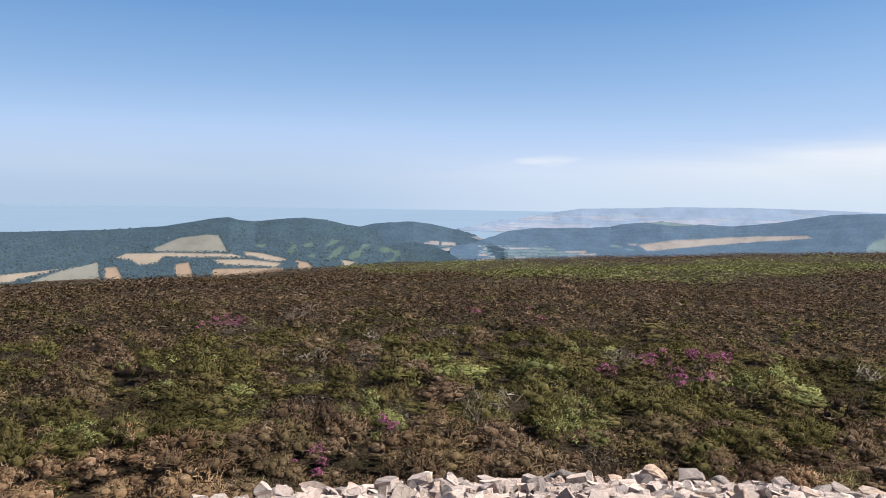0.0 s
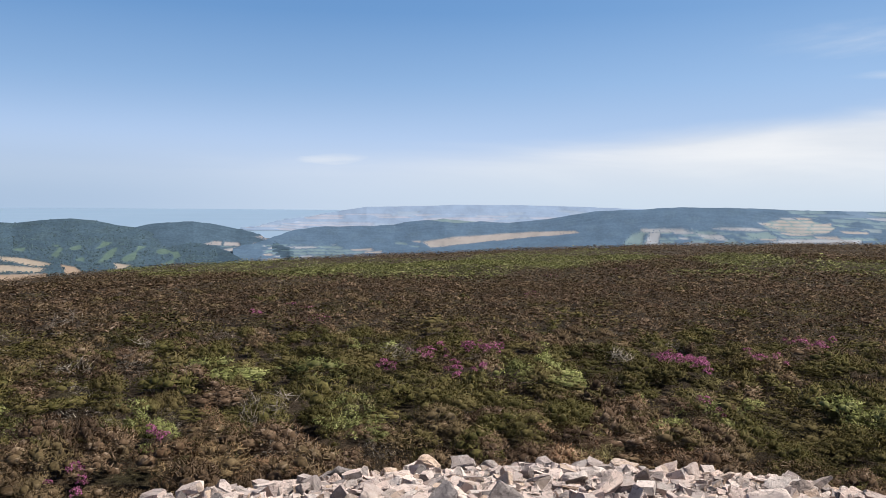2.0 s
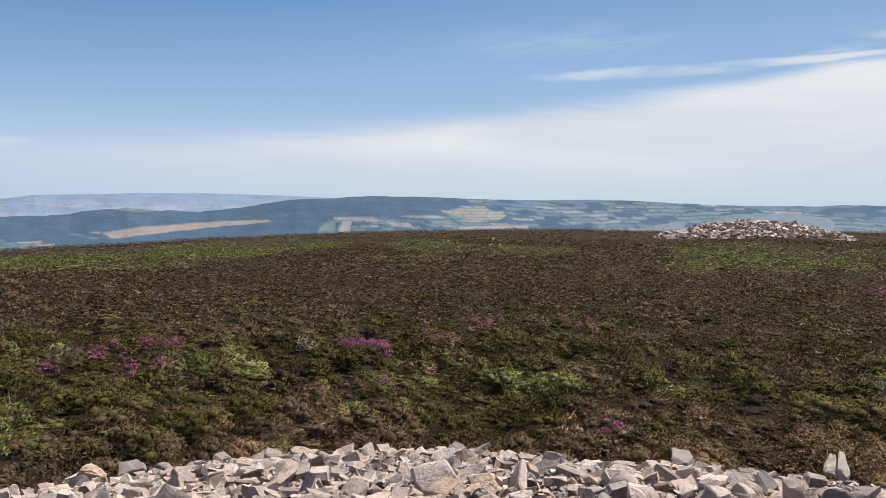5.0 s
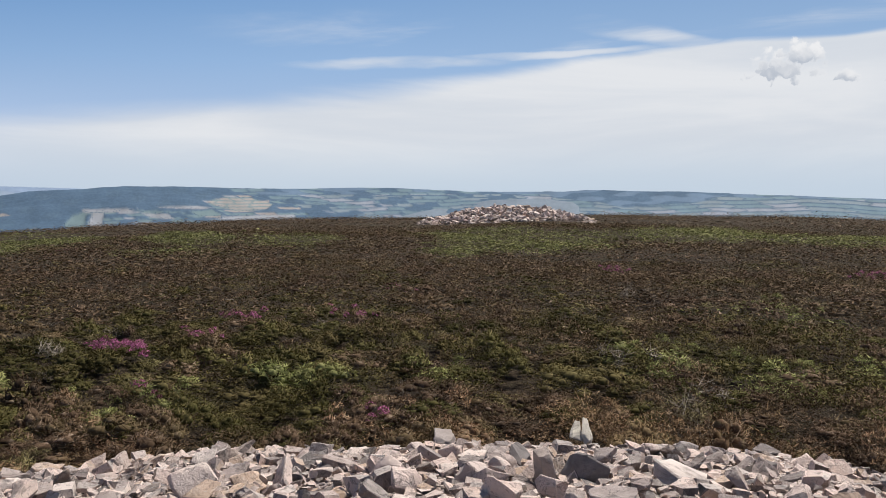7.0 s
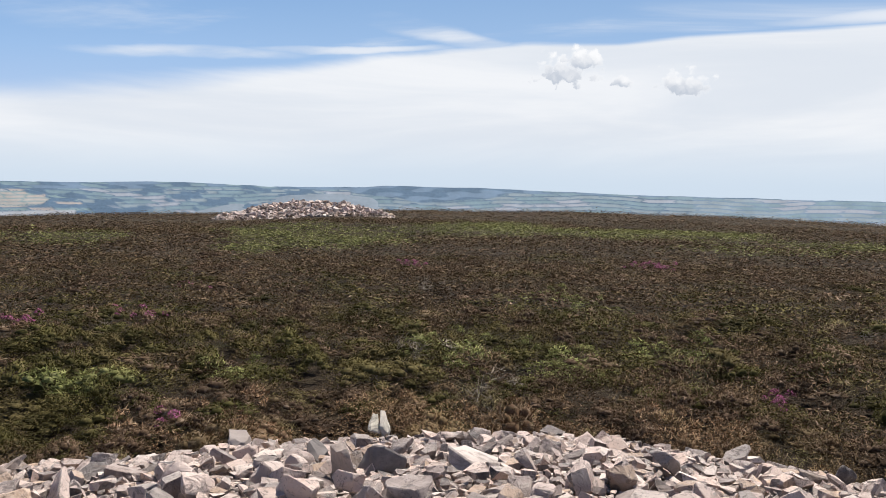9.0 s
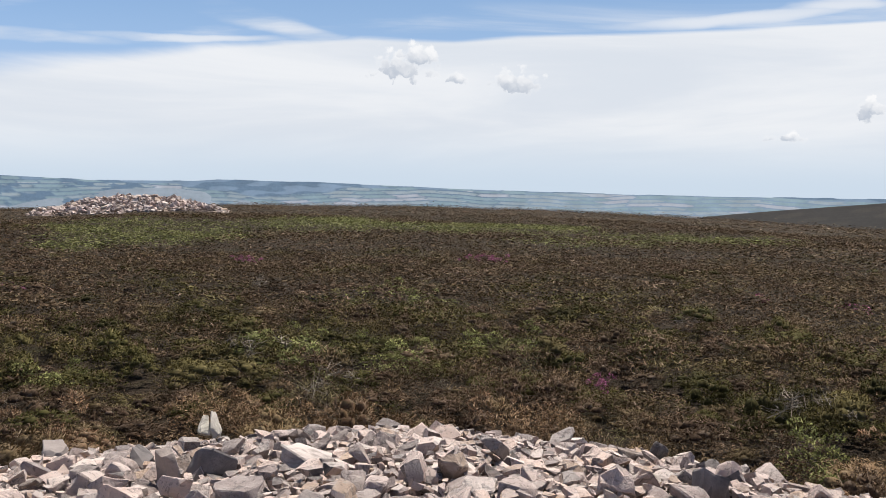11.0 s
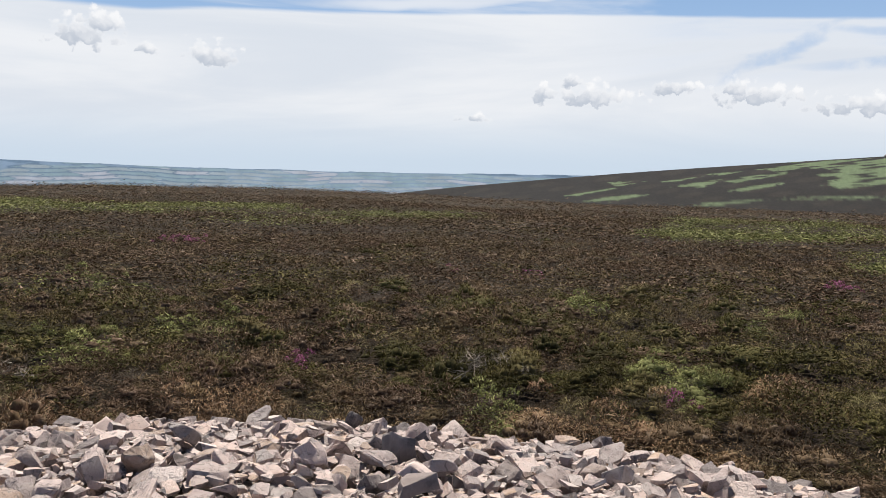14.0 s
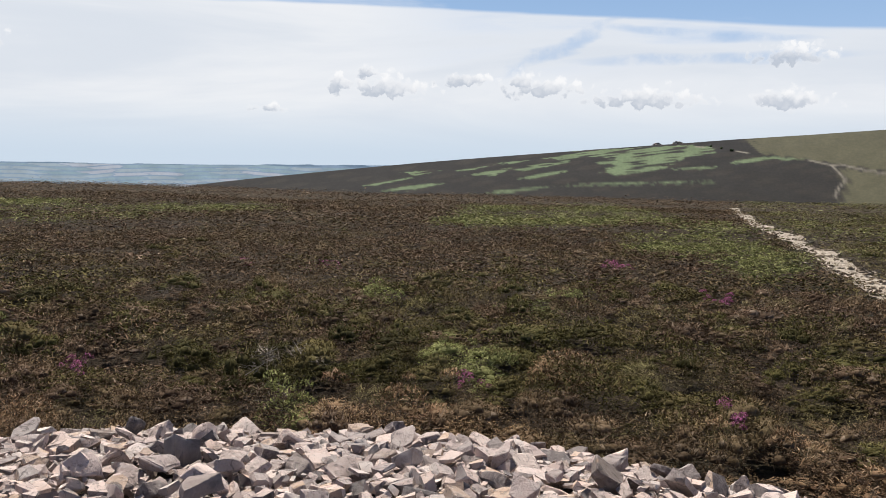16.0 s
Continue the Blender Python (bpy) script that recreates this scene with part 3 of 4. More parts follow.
    k[low] = np.array([0, 2, 0, 2, 1, 0, 0, 2, 0])[num % 9][low]
    for p in ([-2.9, -2.86, -2.2, -2.62, -1.7, -2.66, -1.75, -2.9], [-1.6, -2.9, -1.5, -2.68, -0.6, -2.72, -0.5, -2.95], [-1.6, -3.2, -0.6, -3.02, -0.7, -3.35, -1.2, -3.3]):
        k[inside(A, E, p)] = 1
    k[inside(A, E, [0.3, -2.35, 0.9, -2.25, 2.0, -2.6, 1.6, -2.65])] = 1
    return k


coast_hill = hill("hill", "rounded wooded hill above the coast", [-11, -7, -5.1, -3.5, -2, -0.4, 0.7, 1.5, 3.0], [-2.2, -1.68, -1.39, -1.33, -1.54, -1.87, -2.15, -2.6, -3.2], 1180, 640, LOW,
     [hazed(WOOD, 0.33, 0.5), hazed(STUBBLE, 0.40), hazed((0.09, 0.13, 0.06), 0.38)],
     cover_vale, [1.6, 0, 0], 0.06, 90, 1.06, 2)


MID_FIELDS = [
    [26.5, -1.59, 29.1, -1.55, 29.4, -1.73, 26.6, -1.81], [25.3, -2.6, 25.9, -1.98, 26.7, -1.81, 26.5, -2.7], [26.7, -2.7, 27.0, -1.81, 27.7, -1.82, 27.5, -2.7],
    [29.9, -1.84, 31.6, -1.93, 32.0, -2.3, 30.4, -2.1], [30.8, -1.56, 31.6, -1.42, 33.4, -1.43, 34.5, -1.59, 33.0, -1.61], [32.9, -1.76, 34.3, -1.66, 35.0, -2.04, 33.4, -2.1],
    [33.9, -1.14, 35.2, -0.84, 36.7, -0.85, 38.3, -1.3, 37.8, -1.68, 35.9, -1.78, 35.0, -1.52], [34.1, -2.35, 35.9, -2.08, 39.7, -1.99, 39.7, -2.3]]


def cover_mid(A, E, rel):
    k = np.zeros(A.shape, int)
    k[np.sin(A * 1.3 + E * 6) + np.sin(A * 3.3 - E * 4) > 0.9] = 1
    num, edge = patchwork(A, E, 1.1, 0.20, 1.5, 2.0, 0.035)
    some = np.array([0, 3, 4, 0, 4, 2, 4, 0])[num % 8]
    for p in ([25.5, -2.6, 26.5, -1.6, 29.5, -1.62, 33.0, -1.9, 36, -2.2, 36, -2.8, 25, -3.2], [33.7, -1.05, 35.2, -0.72, 37.0, -0.74, 39.6, -1.2, 41, -2.4, 36, -2.4, 34.5, -1.6],
              [1, -2.9, 5, -2.95, 9, -2.75, 10.5, -3.6, 1, -4.4], [9.5, -3.1, 9.9, -2.75, 11.6, -2.6, 11.4, -3.3]):
        m = inside(A, E, p)
        k[m] = np.where(edge, 0, some)[m]
    k[inside(A, E, [11.7, -2.66, 13.4, -2.37, 16.1, -2.12, 19.1, -1.89, 22.0, -1.78, 22.4, -1.94, 19.9, -2.2, 17.6, -2.43, 14.5, -2.8, 12.3, -3.08])] = 2
    for n, p in enumerate(MID_FIELDS):
        k[inside(A, E, p)] = (3, 4, 3, 3, 3, 4, 2, 3)[n]
    k[inside(A, E, MID_FIELDS[6]) & edge] = 4
    k[inside(A, E, [12, -1.12, 14, -1.02, 16, -1.2, 14, -1.35])] = 4
    return k


mid_hill = hill("hill", "long wooded ridge coloured hazy blue, with a straw-coloured field",
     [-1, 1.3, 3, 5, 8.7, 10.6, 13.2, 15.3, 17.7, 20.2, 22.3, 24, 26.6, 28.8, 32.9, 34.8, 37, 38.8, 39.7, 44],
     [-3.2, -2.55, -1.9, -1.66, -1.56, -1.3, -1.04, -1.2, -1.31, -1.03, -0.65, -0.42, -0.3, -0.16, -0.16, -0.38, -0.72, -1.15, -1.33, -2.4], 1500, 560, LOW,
     [hazed(WOOD, 0.45, 0.3), hazed(OAK, 0.46, 0.35), hazed(STUBBLE, 0.34), hazed(PALE, 0.45), hazed((0.17, 0.21, 0.10), 0.45)],
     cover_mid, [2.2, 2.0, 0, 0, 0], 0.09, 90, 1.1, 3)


def cover_coast(A, E, rel):
    num, edge = patchwork(A, E, 1.9, 0.16, 2.0, 5.0, 0.02)
    k = np.where(edge, 0, np.array([0, 1, 2, 3, 1, 0, 2])[num % 7])
    return np.where(E > -0.75, np.where(num % 5 == 1, 3, 0), k)


# these four colours already hold the thick haze over the coast
hill("hill", "hills coloured pale hazy blue beyond a low coast", [-0.5, 0.6, 2.3, 3.7, 5.1, 6.5, 7.9, 11.6, 13.8, 18, 21.1, 23.8, 26.5, 32],
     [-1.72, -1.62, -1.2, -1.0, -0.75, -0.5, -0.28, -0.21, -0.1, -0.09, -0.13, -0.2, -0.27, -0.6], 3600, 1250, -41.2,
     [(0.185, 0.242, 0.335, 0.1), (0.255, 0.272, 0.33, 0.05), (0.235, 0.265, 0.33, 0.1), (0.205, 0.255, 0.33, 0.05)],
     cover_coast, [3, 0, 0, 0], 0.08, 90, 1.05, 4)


def cover_south(A, E, rel):
    num, edge = patchwork(A, E, 1.5, 0.25, 2.5, 1.0, 0.032)
    k = np.where(edge, 0, np.array([1, 2, 3, 2, 1, 2, 2, 1, 3, 1])[num % 10])
    wood = np.sin(A * 0.8 + E * 3.7) + np.sin(A * 1.9 - E * 6.1 + 1) + 0.6 * np.sin(A * 4.4 + E * 15)
    k = np.where((wood > 0.55) & (A < 62), 0, k)
    k = np.where((A > 80) & (k == 0), 4, k)
    heath = inside(A, E, [56, -0.2, 60, -0.2, 66, -0.35, 68.5, -0.6, 66.5, -1.15, 62, -1.5, 60, -1.1, 57.5, -0.9])
    return np.where(heath, np.where(waves(A, E * 5, 3.0, 77) > 0.1, 4, 0), np.where(E > np.interp(A, [30, 58, 80, 106], [-0.7, -0.6, -0.9, -1.1]), np.where(num % 3 == 0, 4, np.where((num % 3 == 1) & ~edge, 1, 0)), k))


farm_hill = hill("hill", "broad farmland ridge coloured hazy blue, with hedged fields", [27, 33.3, 37, 40.6, 44, 46.4, 50.3, 51.9, 55, 58, 59.4, 61.7, 66, 68.2, 71.7, 75.4, 79, 82.7, 86.5, 92, 98, 103, 110],
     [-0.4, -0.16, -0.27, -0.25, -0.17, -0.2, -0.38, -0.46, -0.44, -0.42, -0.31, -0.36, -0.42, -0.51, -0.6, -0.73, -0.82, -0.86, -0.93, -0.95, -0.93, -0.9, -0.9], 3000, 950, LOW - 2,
     [hazed(WOOD, 0.45, 0.25), hazed((0.17, 0.215, 0.11), 0.52), hazed((0.26, 0.265, 0.15), 0.52), hazed(PALE, 0.52), hazed((0.10, 0.12, 0.08), 0.57)],
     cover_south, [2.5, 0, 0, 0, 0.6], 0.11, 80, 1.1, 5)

TURF = [
    [102.7, -2.3, 106.0, -1.68, 106.0, -1.77, 103.8, -2.27], [104.0, -2.67, 105.5, -2.33, 108.2, -1.99, 108.2, -2.1, 105.9, -2.63],
    [109.9, -2.71, 112.8, -2.45, 115.9, -2.14, 112.8, -2.66], [110.1, -1.49, 110.8, -1.3, 112.7, -0.95, 112.9, -1.04, 111.4, -1.59],
    [113.0, -1.11, 114.1, -0.78, 116.8, -0.37, 116.6, -0.55, 113.8, -1.18], [113.4, -1.68, 115.1, -1.28, 116.5, -1.07, 116.3, -1.25, 114.1, -1.73],
    [112.0, -0.61, 114.1, -0.43, 112.7, -0.72], [109.0, -1.2, 111.5, -0.8, 109.9, -1.23]]
GREENS = [
    [115.1, -0.27, 117.2, 0.24, 120.7, 0.47, 124.4, 0.69, 126.0, 0.55, 126.0, 0.15, 124.3, -0.08, 122.8, -0.91, 120.1, -1.36, 119.1, -1.18, 119.4, -0.66, 118.4, -0.59, 120.0, -0.17, 117.7, -0.13, 116.4, -0.38],
    [105.5, -1.33, 108.2, -1.18, 106.4, -1.58], [123.7, -0.8, 126.1, -0.66, 126.1, -0.82, 123.8, -0.92], [116.2, -2.13, 119.3, -1.9, 126.1, -1.62, 126.2, -1.73, 118.5, -2.05],
    [126.9, -0.37, 129.3, 0.04, 131.6, -0.13, 129.6, -0.24, 127.7, -0.46]]
PALE_TRACKS = [[(131.7, -0.19), (133.0, -0.47), (133.9, -1.4), (133.5, -1.84), (133.3, -2.48)], [(133.0, -0.47), (133.5, -0.41), (135.0, -0.77), (137.0, -1.05)], [(127.4, 0.33), (128.1, 0.22)], [(124.9, 0.6), (125.4, 0.58)]]


def cover_moor(A, E, rel):
    ragged = 0.10 * np.sin(A * 7.3 + E * 9) + 0.06 * np.sin(A * 17.1 - E * 31) + 0.05 * np.sin(E * 61 + A * 3)
    A2, E2 = A + 2.2 * ragged, E + 0.35 * ragged
    k = np.where(np.sin(A * 0.9 + E * 5) + np.sin(A * 2.7 - E * 11) > 0.8, 1, 0)
    k[inside(A2, E2, [128.8, 0.22, 131.7, -0.16, 133.7, -0.43, 150, -3.0, 150, 3, 128, 1.2])] = 3
    k[inside(A2, E2, [133.2, -0.6, 150, -3, 150, -5, 133.3, -5, 134.0, -1.46])] = 3
    for p in TURF + GREENS:
        m = inside(A2, E2, p)
        k[m & (waves(A * 0.4, (E - 0.13 * A) * 8.0, 2.0, 91) + 0.6 * waves(A * 0.5, (E - 0.13 * A) * 9, 0.9, 92) < 0.30)] = 2
    for line in PALE_TRACKS:
        for (a0, e0), (a1, e1) in zip(line, line[1:]):
            u = np.clip(((A - a0) * (a1 - a0) + (E - e0) * (e1 - e0)) / ((a1 - a0) ** 2 + (e1 - e0) ** 2), 0, 1)
            k[np.hypot(A - a0 - u * (a1 - a0), (E - e0 - u * (e1 - e0)) * 1.6) < 0.05] = 4
    return k


moor_hill = hill("hill", "southern moorland slope of dark heather and green turf", [88, 92, 96.3, 101.6, 106.6, 112, 117.3, 122.3, 128.9, 135.8, 150], [-3.2, -2.25, -1.75, -1.2, -0.69, -0.2, 0.24, 0.62, 1.07, 1.50, 2.1], 1150, 190, -13.0,
     [hazed((0.031, 0.026, 0.019), 0.02, 0.4), hazed((0.042, 0.034, 0.024), 0.02, 0.4), hazed((0.155, 0.195, 0.092), 0.05, 0.4), hazed((0.100, 0.090, 0.048), 0.03, 0.3), hazed((0.30, 0.26, 0.20), 0.05)], cover_moor, [0.3, 0.3, 0, 0.2, 0], 0.13, 100, 1.1, 6, 0.015)

hill("hill", "pale grassy spur beyond the second cairn", [45, 48, 50.3, 53, 56.3, 58.3, 60.5, 64], [-2.6, -1.85, -1.4, -1.0, -0.87, -1.1, -1.5, -2.4], 1700, 900, LOW - 2,
     [hazed((0.24, 0.235, 0.16), 0.5), hazed(WOOD, 0.5)],
     lambda A, E, r: np.where(inside(A, E, [60.2, -1.45, 62, -1.5, 62, -1.7, 60, -1.65]), 1, 0), [0, 2], 0.1, 60, 1.1, 7)

# trees and hedges on the far hills
rng = np.random.default_rng(31)
# leaf colours with the bluish haze of distance mixed in
tree_near = haze_tint("far_hedge", (0.030, 0.048, 0.030), 0.22, 0.2, 0.3, 0.4)
tree_mid = haze_tint("hazy_hedge", (0.030, 0.048, 0.030), 0.42, 0.2, 0.2, 0.2)
rows = along(FIELDS_A + FIELDS_B, 0.07, rng, 0.02)
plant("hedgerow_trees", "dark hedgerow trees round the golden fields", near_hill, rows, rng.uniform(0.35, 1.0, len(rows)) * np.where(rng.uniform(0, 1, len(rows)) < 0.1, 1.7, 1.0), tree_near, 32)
a, E, X, Y, Z, kind = near_hill
spots_at = [(u, v) for u, v in zip(rng.uniform(-31, -2, 3600), -1.2 - 4.2 * rng.uniform(0, 1, 3600) ** 0.8)]
wooded = []
for u, v in spots_at:
    i = int(np.clip(np.searchsorted(a, u), 0, len(a) - 1))
    j = int(np.argmax(E[:, i] > v))
    if E[j, i] > v and kind[j, i] < 2 and v > -5.4:
        wooded.append((u, v))
plant("woodland", "dense dark woodland covering the far hillside", near_hill, wooded, rng.uniform(0.8, 1.9, len(wooded)), haze_tint("far_crowns", (0.040, 0.062, 0.034), 0.24, 0.1, 0.4, 0.3), 33)
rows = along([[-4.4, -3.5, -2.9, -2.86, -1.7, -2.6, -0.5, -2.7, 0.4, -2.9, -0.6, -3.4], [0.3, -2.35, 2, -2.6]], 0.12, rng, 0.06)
plant("hedgerow_trees", "trees with mist put into their colour in the valley", coast_hill, rows, rng.uniform(0.6, 1.6, len(rows)), tree_mid, 34)
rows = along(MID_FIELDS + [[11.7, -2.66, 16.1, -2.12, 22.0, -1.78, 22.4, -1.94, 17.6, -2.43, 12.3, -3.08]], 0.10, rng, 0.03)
plant("hedgerow_trees", "hedgerow trees coloured hazy blue along the far fields", mid_hill, rows, rng.uniform(0.4, 1.2, len(rows)), tree_mid, 35)

# bushes beside the road across the southern moor
a, E, X, Y, Z, kind = moor_hill
for u, v, w in ((125.8, 0.56, 2.2), (126.35, 0.44, 1.8), (127.05, 0.28, 2.4)):
    i = int(np.searchsorted(a, u))
    j = int(np.argmax(E[:, i] > v))
    vv, ff, _ = clump(rng)
    shrub = mesh("bush", vv * w + (X[j, i], Y[j, i], Z[j, i]), ff, [land_material("bush_leaves", [(0.035, 0.048, 0.024), (0.05, 0.065, 0.03), (0.065, 0.08, 0.04)], 0.5)])
    tagged(shrub, "small dark windswept bush on the moorland slope", "bush", "bushes on the moor")

# ---- stones ----
def block(rng, cuts=0, fine=False):
    """An angular broken stone about 1 long, split off in flat faces with worn edges, as vertices and triangles."""
    bm = bmesh.new()
    bmesh.ops.create_cube(bm, size=1.0)
    w, d, h = 1.0, rng.uniform(0.5, 0.95), rng.choice([rng.uniform(0.18, 0.34), rng.uniform(0.34, 0.66)])
    cuts = cuts or int(rng.integers(5, 11))
    for v in bm.verts:
        v.co = Vector((v.co.x * w, v.co.y * d, v.co.z * h)) + Vector(rng.normal(0, 0.10, 3))
    for _ in range(cuts):
        n = Vector(rng.normal(0, 1, 3)).normalized()
        reach = max(v.co.dot(n) for v in bm.verts)
        cut = bmesh.ops.bisect_plane(bm, geom=bm.verts[:] + bm.edges[:] + bm.faces[:], plane_co=n * reach * rng.uniform(0.66, 0.95), plane_no=n, clear_outer=True)
        bmesh.ops.contextual_create(bm, geom=[g for g in cut["geom_cut"] if isinstance(g, bmesh.types.BMEdge)])
    bmesh.ops.remove_doubles(bm, verts=bm.verts, dist=0.06)
    bmesh.ops.recalc_face_normals(bm, faces=bm.faces)
    if fine:
        bmesh.ops.bevel(bm, geom=bm.edges[:], offset=0.034, segments=1, affect="EDGES", clamp_overlap=True)
        bmesh.ops.triangulate(bm, faces=bm.faces)
        bmesh.ops.subdivide_edges(bm, edges=[e for e in bm.edges if e.calc_length() > 0.2], cuts=1)
    bmesh.ops.triangulate(bm, faces=bm.faces)
    off = Vector(rng.uniform(-50, 50, 3))
    for v in bm.verts:
        push = 0.22 * noise.noise(v.co * 2.6 + off) + (0.11 * noise.noise(v.co * 6.0 + off) if fine else 0.0)
        v.co *= 1 + push
    bm.verts.index_update()
    out = np.array([v.co[:] for v in bm.verts]), np.array([[v.index for v in f.verts] for f in bm.faces])
    bm.free()
    return out


def worn(me):
    """Smooth over the small unevenness, sharp along the broken edges."""
    me.polygons.foreach_set("use_smooth", np.full(len(me.polygons), True))
    me.set_sharp_from_angle(angle=radians(27))


rng = np.random.default_rng(7)
BLOCKS = [block(rng) for _ in range(28)]


def spread(count, sizes, sample, gap):
    """Places no nearer to one another than their sizes allow, the largest first."""
    cell, kept, bins = 0.25, [], {}
    for s in sorted(sizes(count), reverse=True):
        for _ in range(6):
            x, y = sample()
            i, j = int(x // cell), int(y // cell)
            if all((x - kept[k][0]) ** 2 + (y - kept[k][1]) ** 2 > (gap * (s + kept[k][2]) / 2) ** 2
                   for a in range(i - 2, i + 3) for b in range(j - 2, j + 3) for k in bins.get((a, b), ())):
                bins.setdefault((i, j), []).append(len(kept))
                kept.append((x, y, s))
                break
    return np.array(kept)


BLOCK_MESHES = []
for _ in range(34):
    v, f = block(rng, 0, True)
    me = bpy.data.meshes.new("stone")
    me.from_pydata(v.tolist(), [], f.tolist())
    me.materials.append(stone)
    worn(me)
    BLOCK_MESHES.append(me)


def pile(parent, kept, top, single, rng, sink=0.05):
    """Stones at the places kept, those marked single as objects of their own, the rest as one mesh."""
    z = top(kept[:, 0], kept[:, 1]) + (np.clip(rng.normal(0, 0.26, len(kept)), -0.45, 0.45) - sink) * kept[:, 2]
    for (x, y, s), h in zip(kept[single], z[single]):
        ob = new("stone", BLOCK_MESHES[rng.integers(len(BLOCK_MESHES))])
        ob.parent = parent
        ob.matrix_basis = pose(x, y, h, rng.normal(0, 26), rng.normal(0, 26), rng.uniform(0, 360)) @ Matrix.Diagonal((s, s, s, 1))
    rest = ~single
    ob = strew("rubble", BLOCKS, kept[rest, 0], kept[rest, 1], z[rest], kept[rest, 2], [rubble], 0.42, 5, rng.uniform(0.7, 1.3, rest.sum()), parent)
    worn(ob.data)
    tagged(ob, kind="stuff")


cairn = tagged(new("cairn"), "low cairn of pinkish-grey broken sandstone blocks on the moor", "cairn", "cairns on the ridge")
ga, gr = np.meshgrid(np.arange(-180, 180, 4.0), np.concatenate([[0.0005], np.linspace(0.1, 1.0, 22), [1.06, 1.16]]))
gr = gr * np.interp(ga, RIM_AZ, RIM_R)
gx, gy = place(ga, gr)
# bed in dark peat colour, which stands in for shade between the stones
mesh("core", np.stack([gx, gy, cairn_top(gx, gy)[0] - 0.20 + 0.03 * waves(gx, gy, 0.5, 2)], -1).reshape(-1, 3), grid(*gx.shape, True)[:, ::-1], [ground_mat], cairn)
rng = np.random.default_rng(11)


def on_cairn():
    while True:
        a, u = rng.uniform(-38, 142), math.sqrt(rng.uniform(0.22, 1.10))
        r = u * np.interp(a, RIM_AZ, RIM_R)
        return place(a, r)


def round_back():
    a, u = rng.uniform(140, 324), math.sqrt(rng.uniform(0.0, 1.1))
    a = a - 360 if a > 180 else a
    return place(a, u * np.interp(a, RIM_AZ, RIM_R))


top_only = lambda x, y: cairn_top(x, y)[0] - 0.05
kept = spread(20000, lambda n: np.clip(rng.lognormal(math.log(0.055), 0.52, n), 0.034, 0.20), on_cairn, 0.70)
# stones that stand out: x, y, height of the middle, length, width, thickness, tilts and turn
MARKED = [(5.31, 3.62, -1.94, 0.21, 0.17, 0.09, 0, 4, 40), (6.28, 3.085, -2.01, 0.20, 0.09, 0.07, 0, -38, 26), (6.31, 3.01, -1.99, 0.24, 0.08, 0.07, 0, -40, 36),
          (4.64, 2.28, -1.70, 0.25, 0.17, 0.14, 10, 70, -35), (4.95, 2.20, -1.75, 0.28, 0.24, 0.18, 25, 12, 60), (5.20, 1.75, -1.78, 0.38, 0.28, 0.14, 12, -8, 70),
          (5.45, -0.55, -1.76, 0.20, 0.18, 0.20, 5, 8, 20), (4.55, -0.62, -1.60, 0.21, 0.14, 0.09, 3, -6, -76), (4.17, 3.07, -1.80, 0.26, 0.2, 0.22, 18, 25, 15),
          (5.05, 2.75, -1.84, 0.19, 0.15, 0.12, 20, 5, 10), (5.50, -3.32, -2.10, 0.18, 0.14, 0.16, 10, 30, 0), (4.1, 0.35, -1.60, 0.24, 0.19, 0.12, -8, 6, 30)]
kept = kept[[all(math.hypot(x - m[0], y - m[1]) > 0.30 * (m[3] + s) for m in MARKED) and (s < 0.09 or math.hypot(x - 6.1, y - 2.95) > 0.4) for x, y, s in kept]]
a, r = polar(kept[:, 0], kept[:, 1])
near = (a > 0) & (a < 125) & (r > 3.6) & (kept[:, 2] > 0.09)
single = np.zeros(len(kept), bool)
single[np.nonzero(near)[0][:300]] = True
pile(cairn, kept, top_only, single, rng)
# pale stone, its colour raised in place of sunlight on the faces
LIGHTENED = stone_material("lightened_stone", False)
for n in LIGHTENED.node_tree.nodes:
    if n.type == "VALTORGB":
        for e in n.color_ramp.elements:
            e.color = (0.56, 0.51, 0.43, 1.0)
# darkened copy of the stone, for blocks whose fronts lie in shade
SHADED = stone_material("shaded_stone", False)
for n in SHADED.node_tree.nodes:
    if n.type == "VALTORGB":
        for e in n.color_ramp.elements:
            e.color = (0.17, 0.15, 0.145, 1.0)
for k, (x, y, z, lx, ly, lz, rx, ry, rz) in enumerate(MARKED):
    v, f = block(np.random.default_rng(40 + k), 14 if k in (1, 2) else 5, True)
    size = v.max(0) - v.min(0)
    if k in (1, 2):
        v = v * np.stack([np.ones(len(v)), *[1 - 0.8 * np.maximum(v[:, 0] / size[0], -0.2)] * 2], -1)
    me = bpy.data.meshes.new("stone")
    me.from_pydata((v / size * (lx, ly, lz)).tolist(), [], f.tolist())
    me.materials.append(LIGHTENED if k in (1, 2) else SHADED if k in (4, 6, 9) else stone)
    worn(me)
    ob = new("stone", me)
    ob.parent = cairn
    ob.matrix_basis = pose(x, y, z, rx, ry, rz)
    if k in (1, 2):
        tagged(ob, "pale upright stone, lightened as if in sun")
deep = np.array([(*on_cairn(), rng.uniform(0.10, 0.22)) for _ in range(900)] + [(*round_back(), rng.uniform(0.16, 0.34)) for _ in range(2000)] + [(*place(rng.uniform(-45, 150), 3.1 * math.sqrt(rng.uniform(0, 1))), rng.uniform(0.14, 0.28)) for _ in range(1000)])
strew_ob = strew("rubble", BLOCKS, deep[:, 0], deep[:, 1], top_only(deep[:, 0], deep[:, 1]) - np.where(np.arange(len(deep)) < 900, 0.16, 0.06), deep[:, 2], [rubble], 0.4, 9, None, cairn)
worn(strew_ob.data)
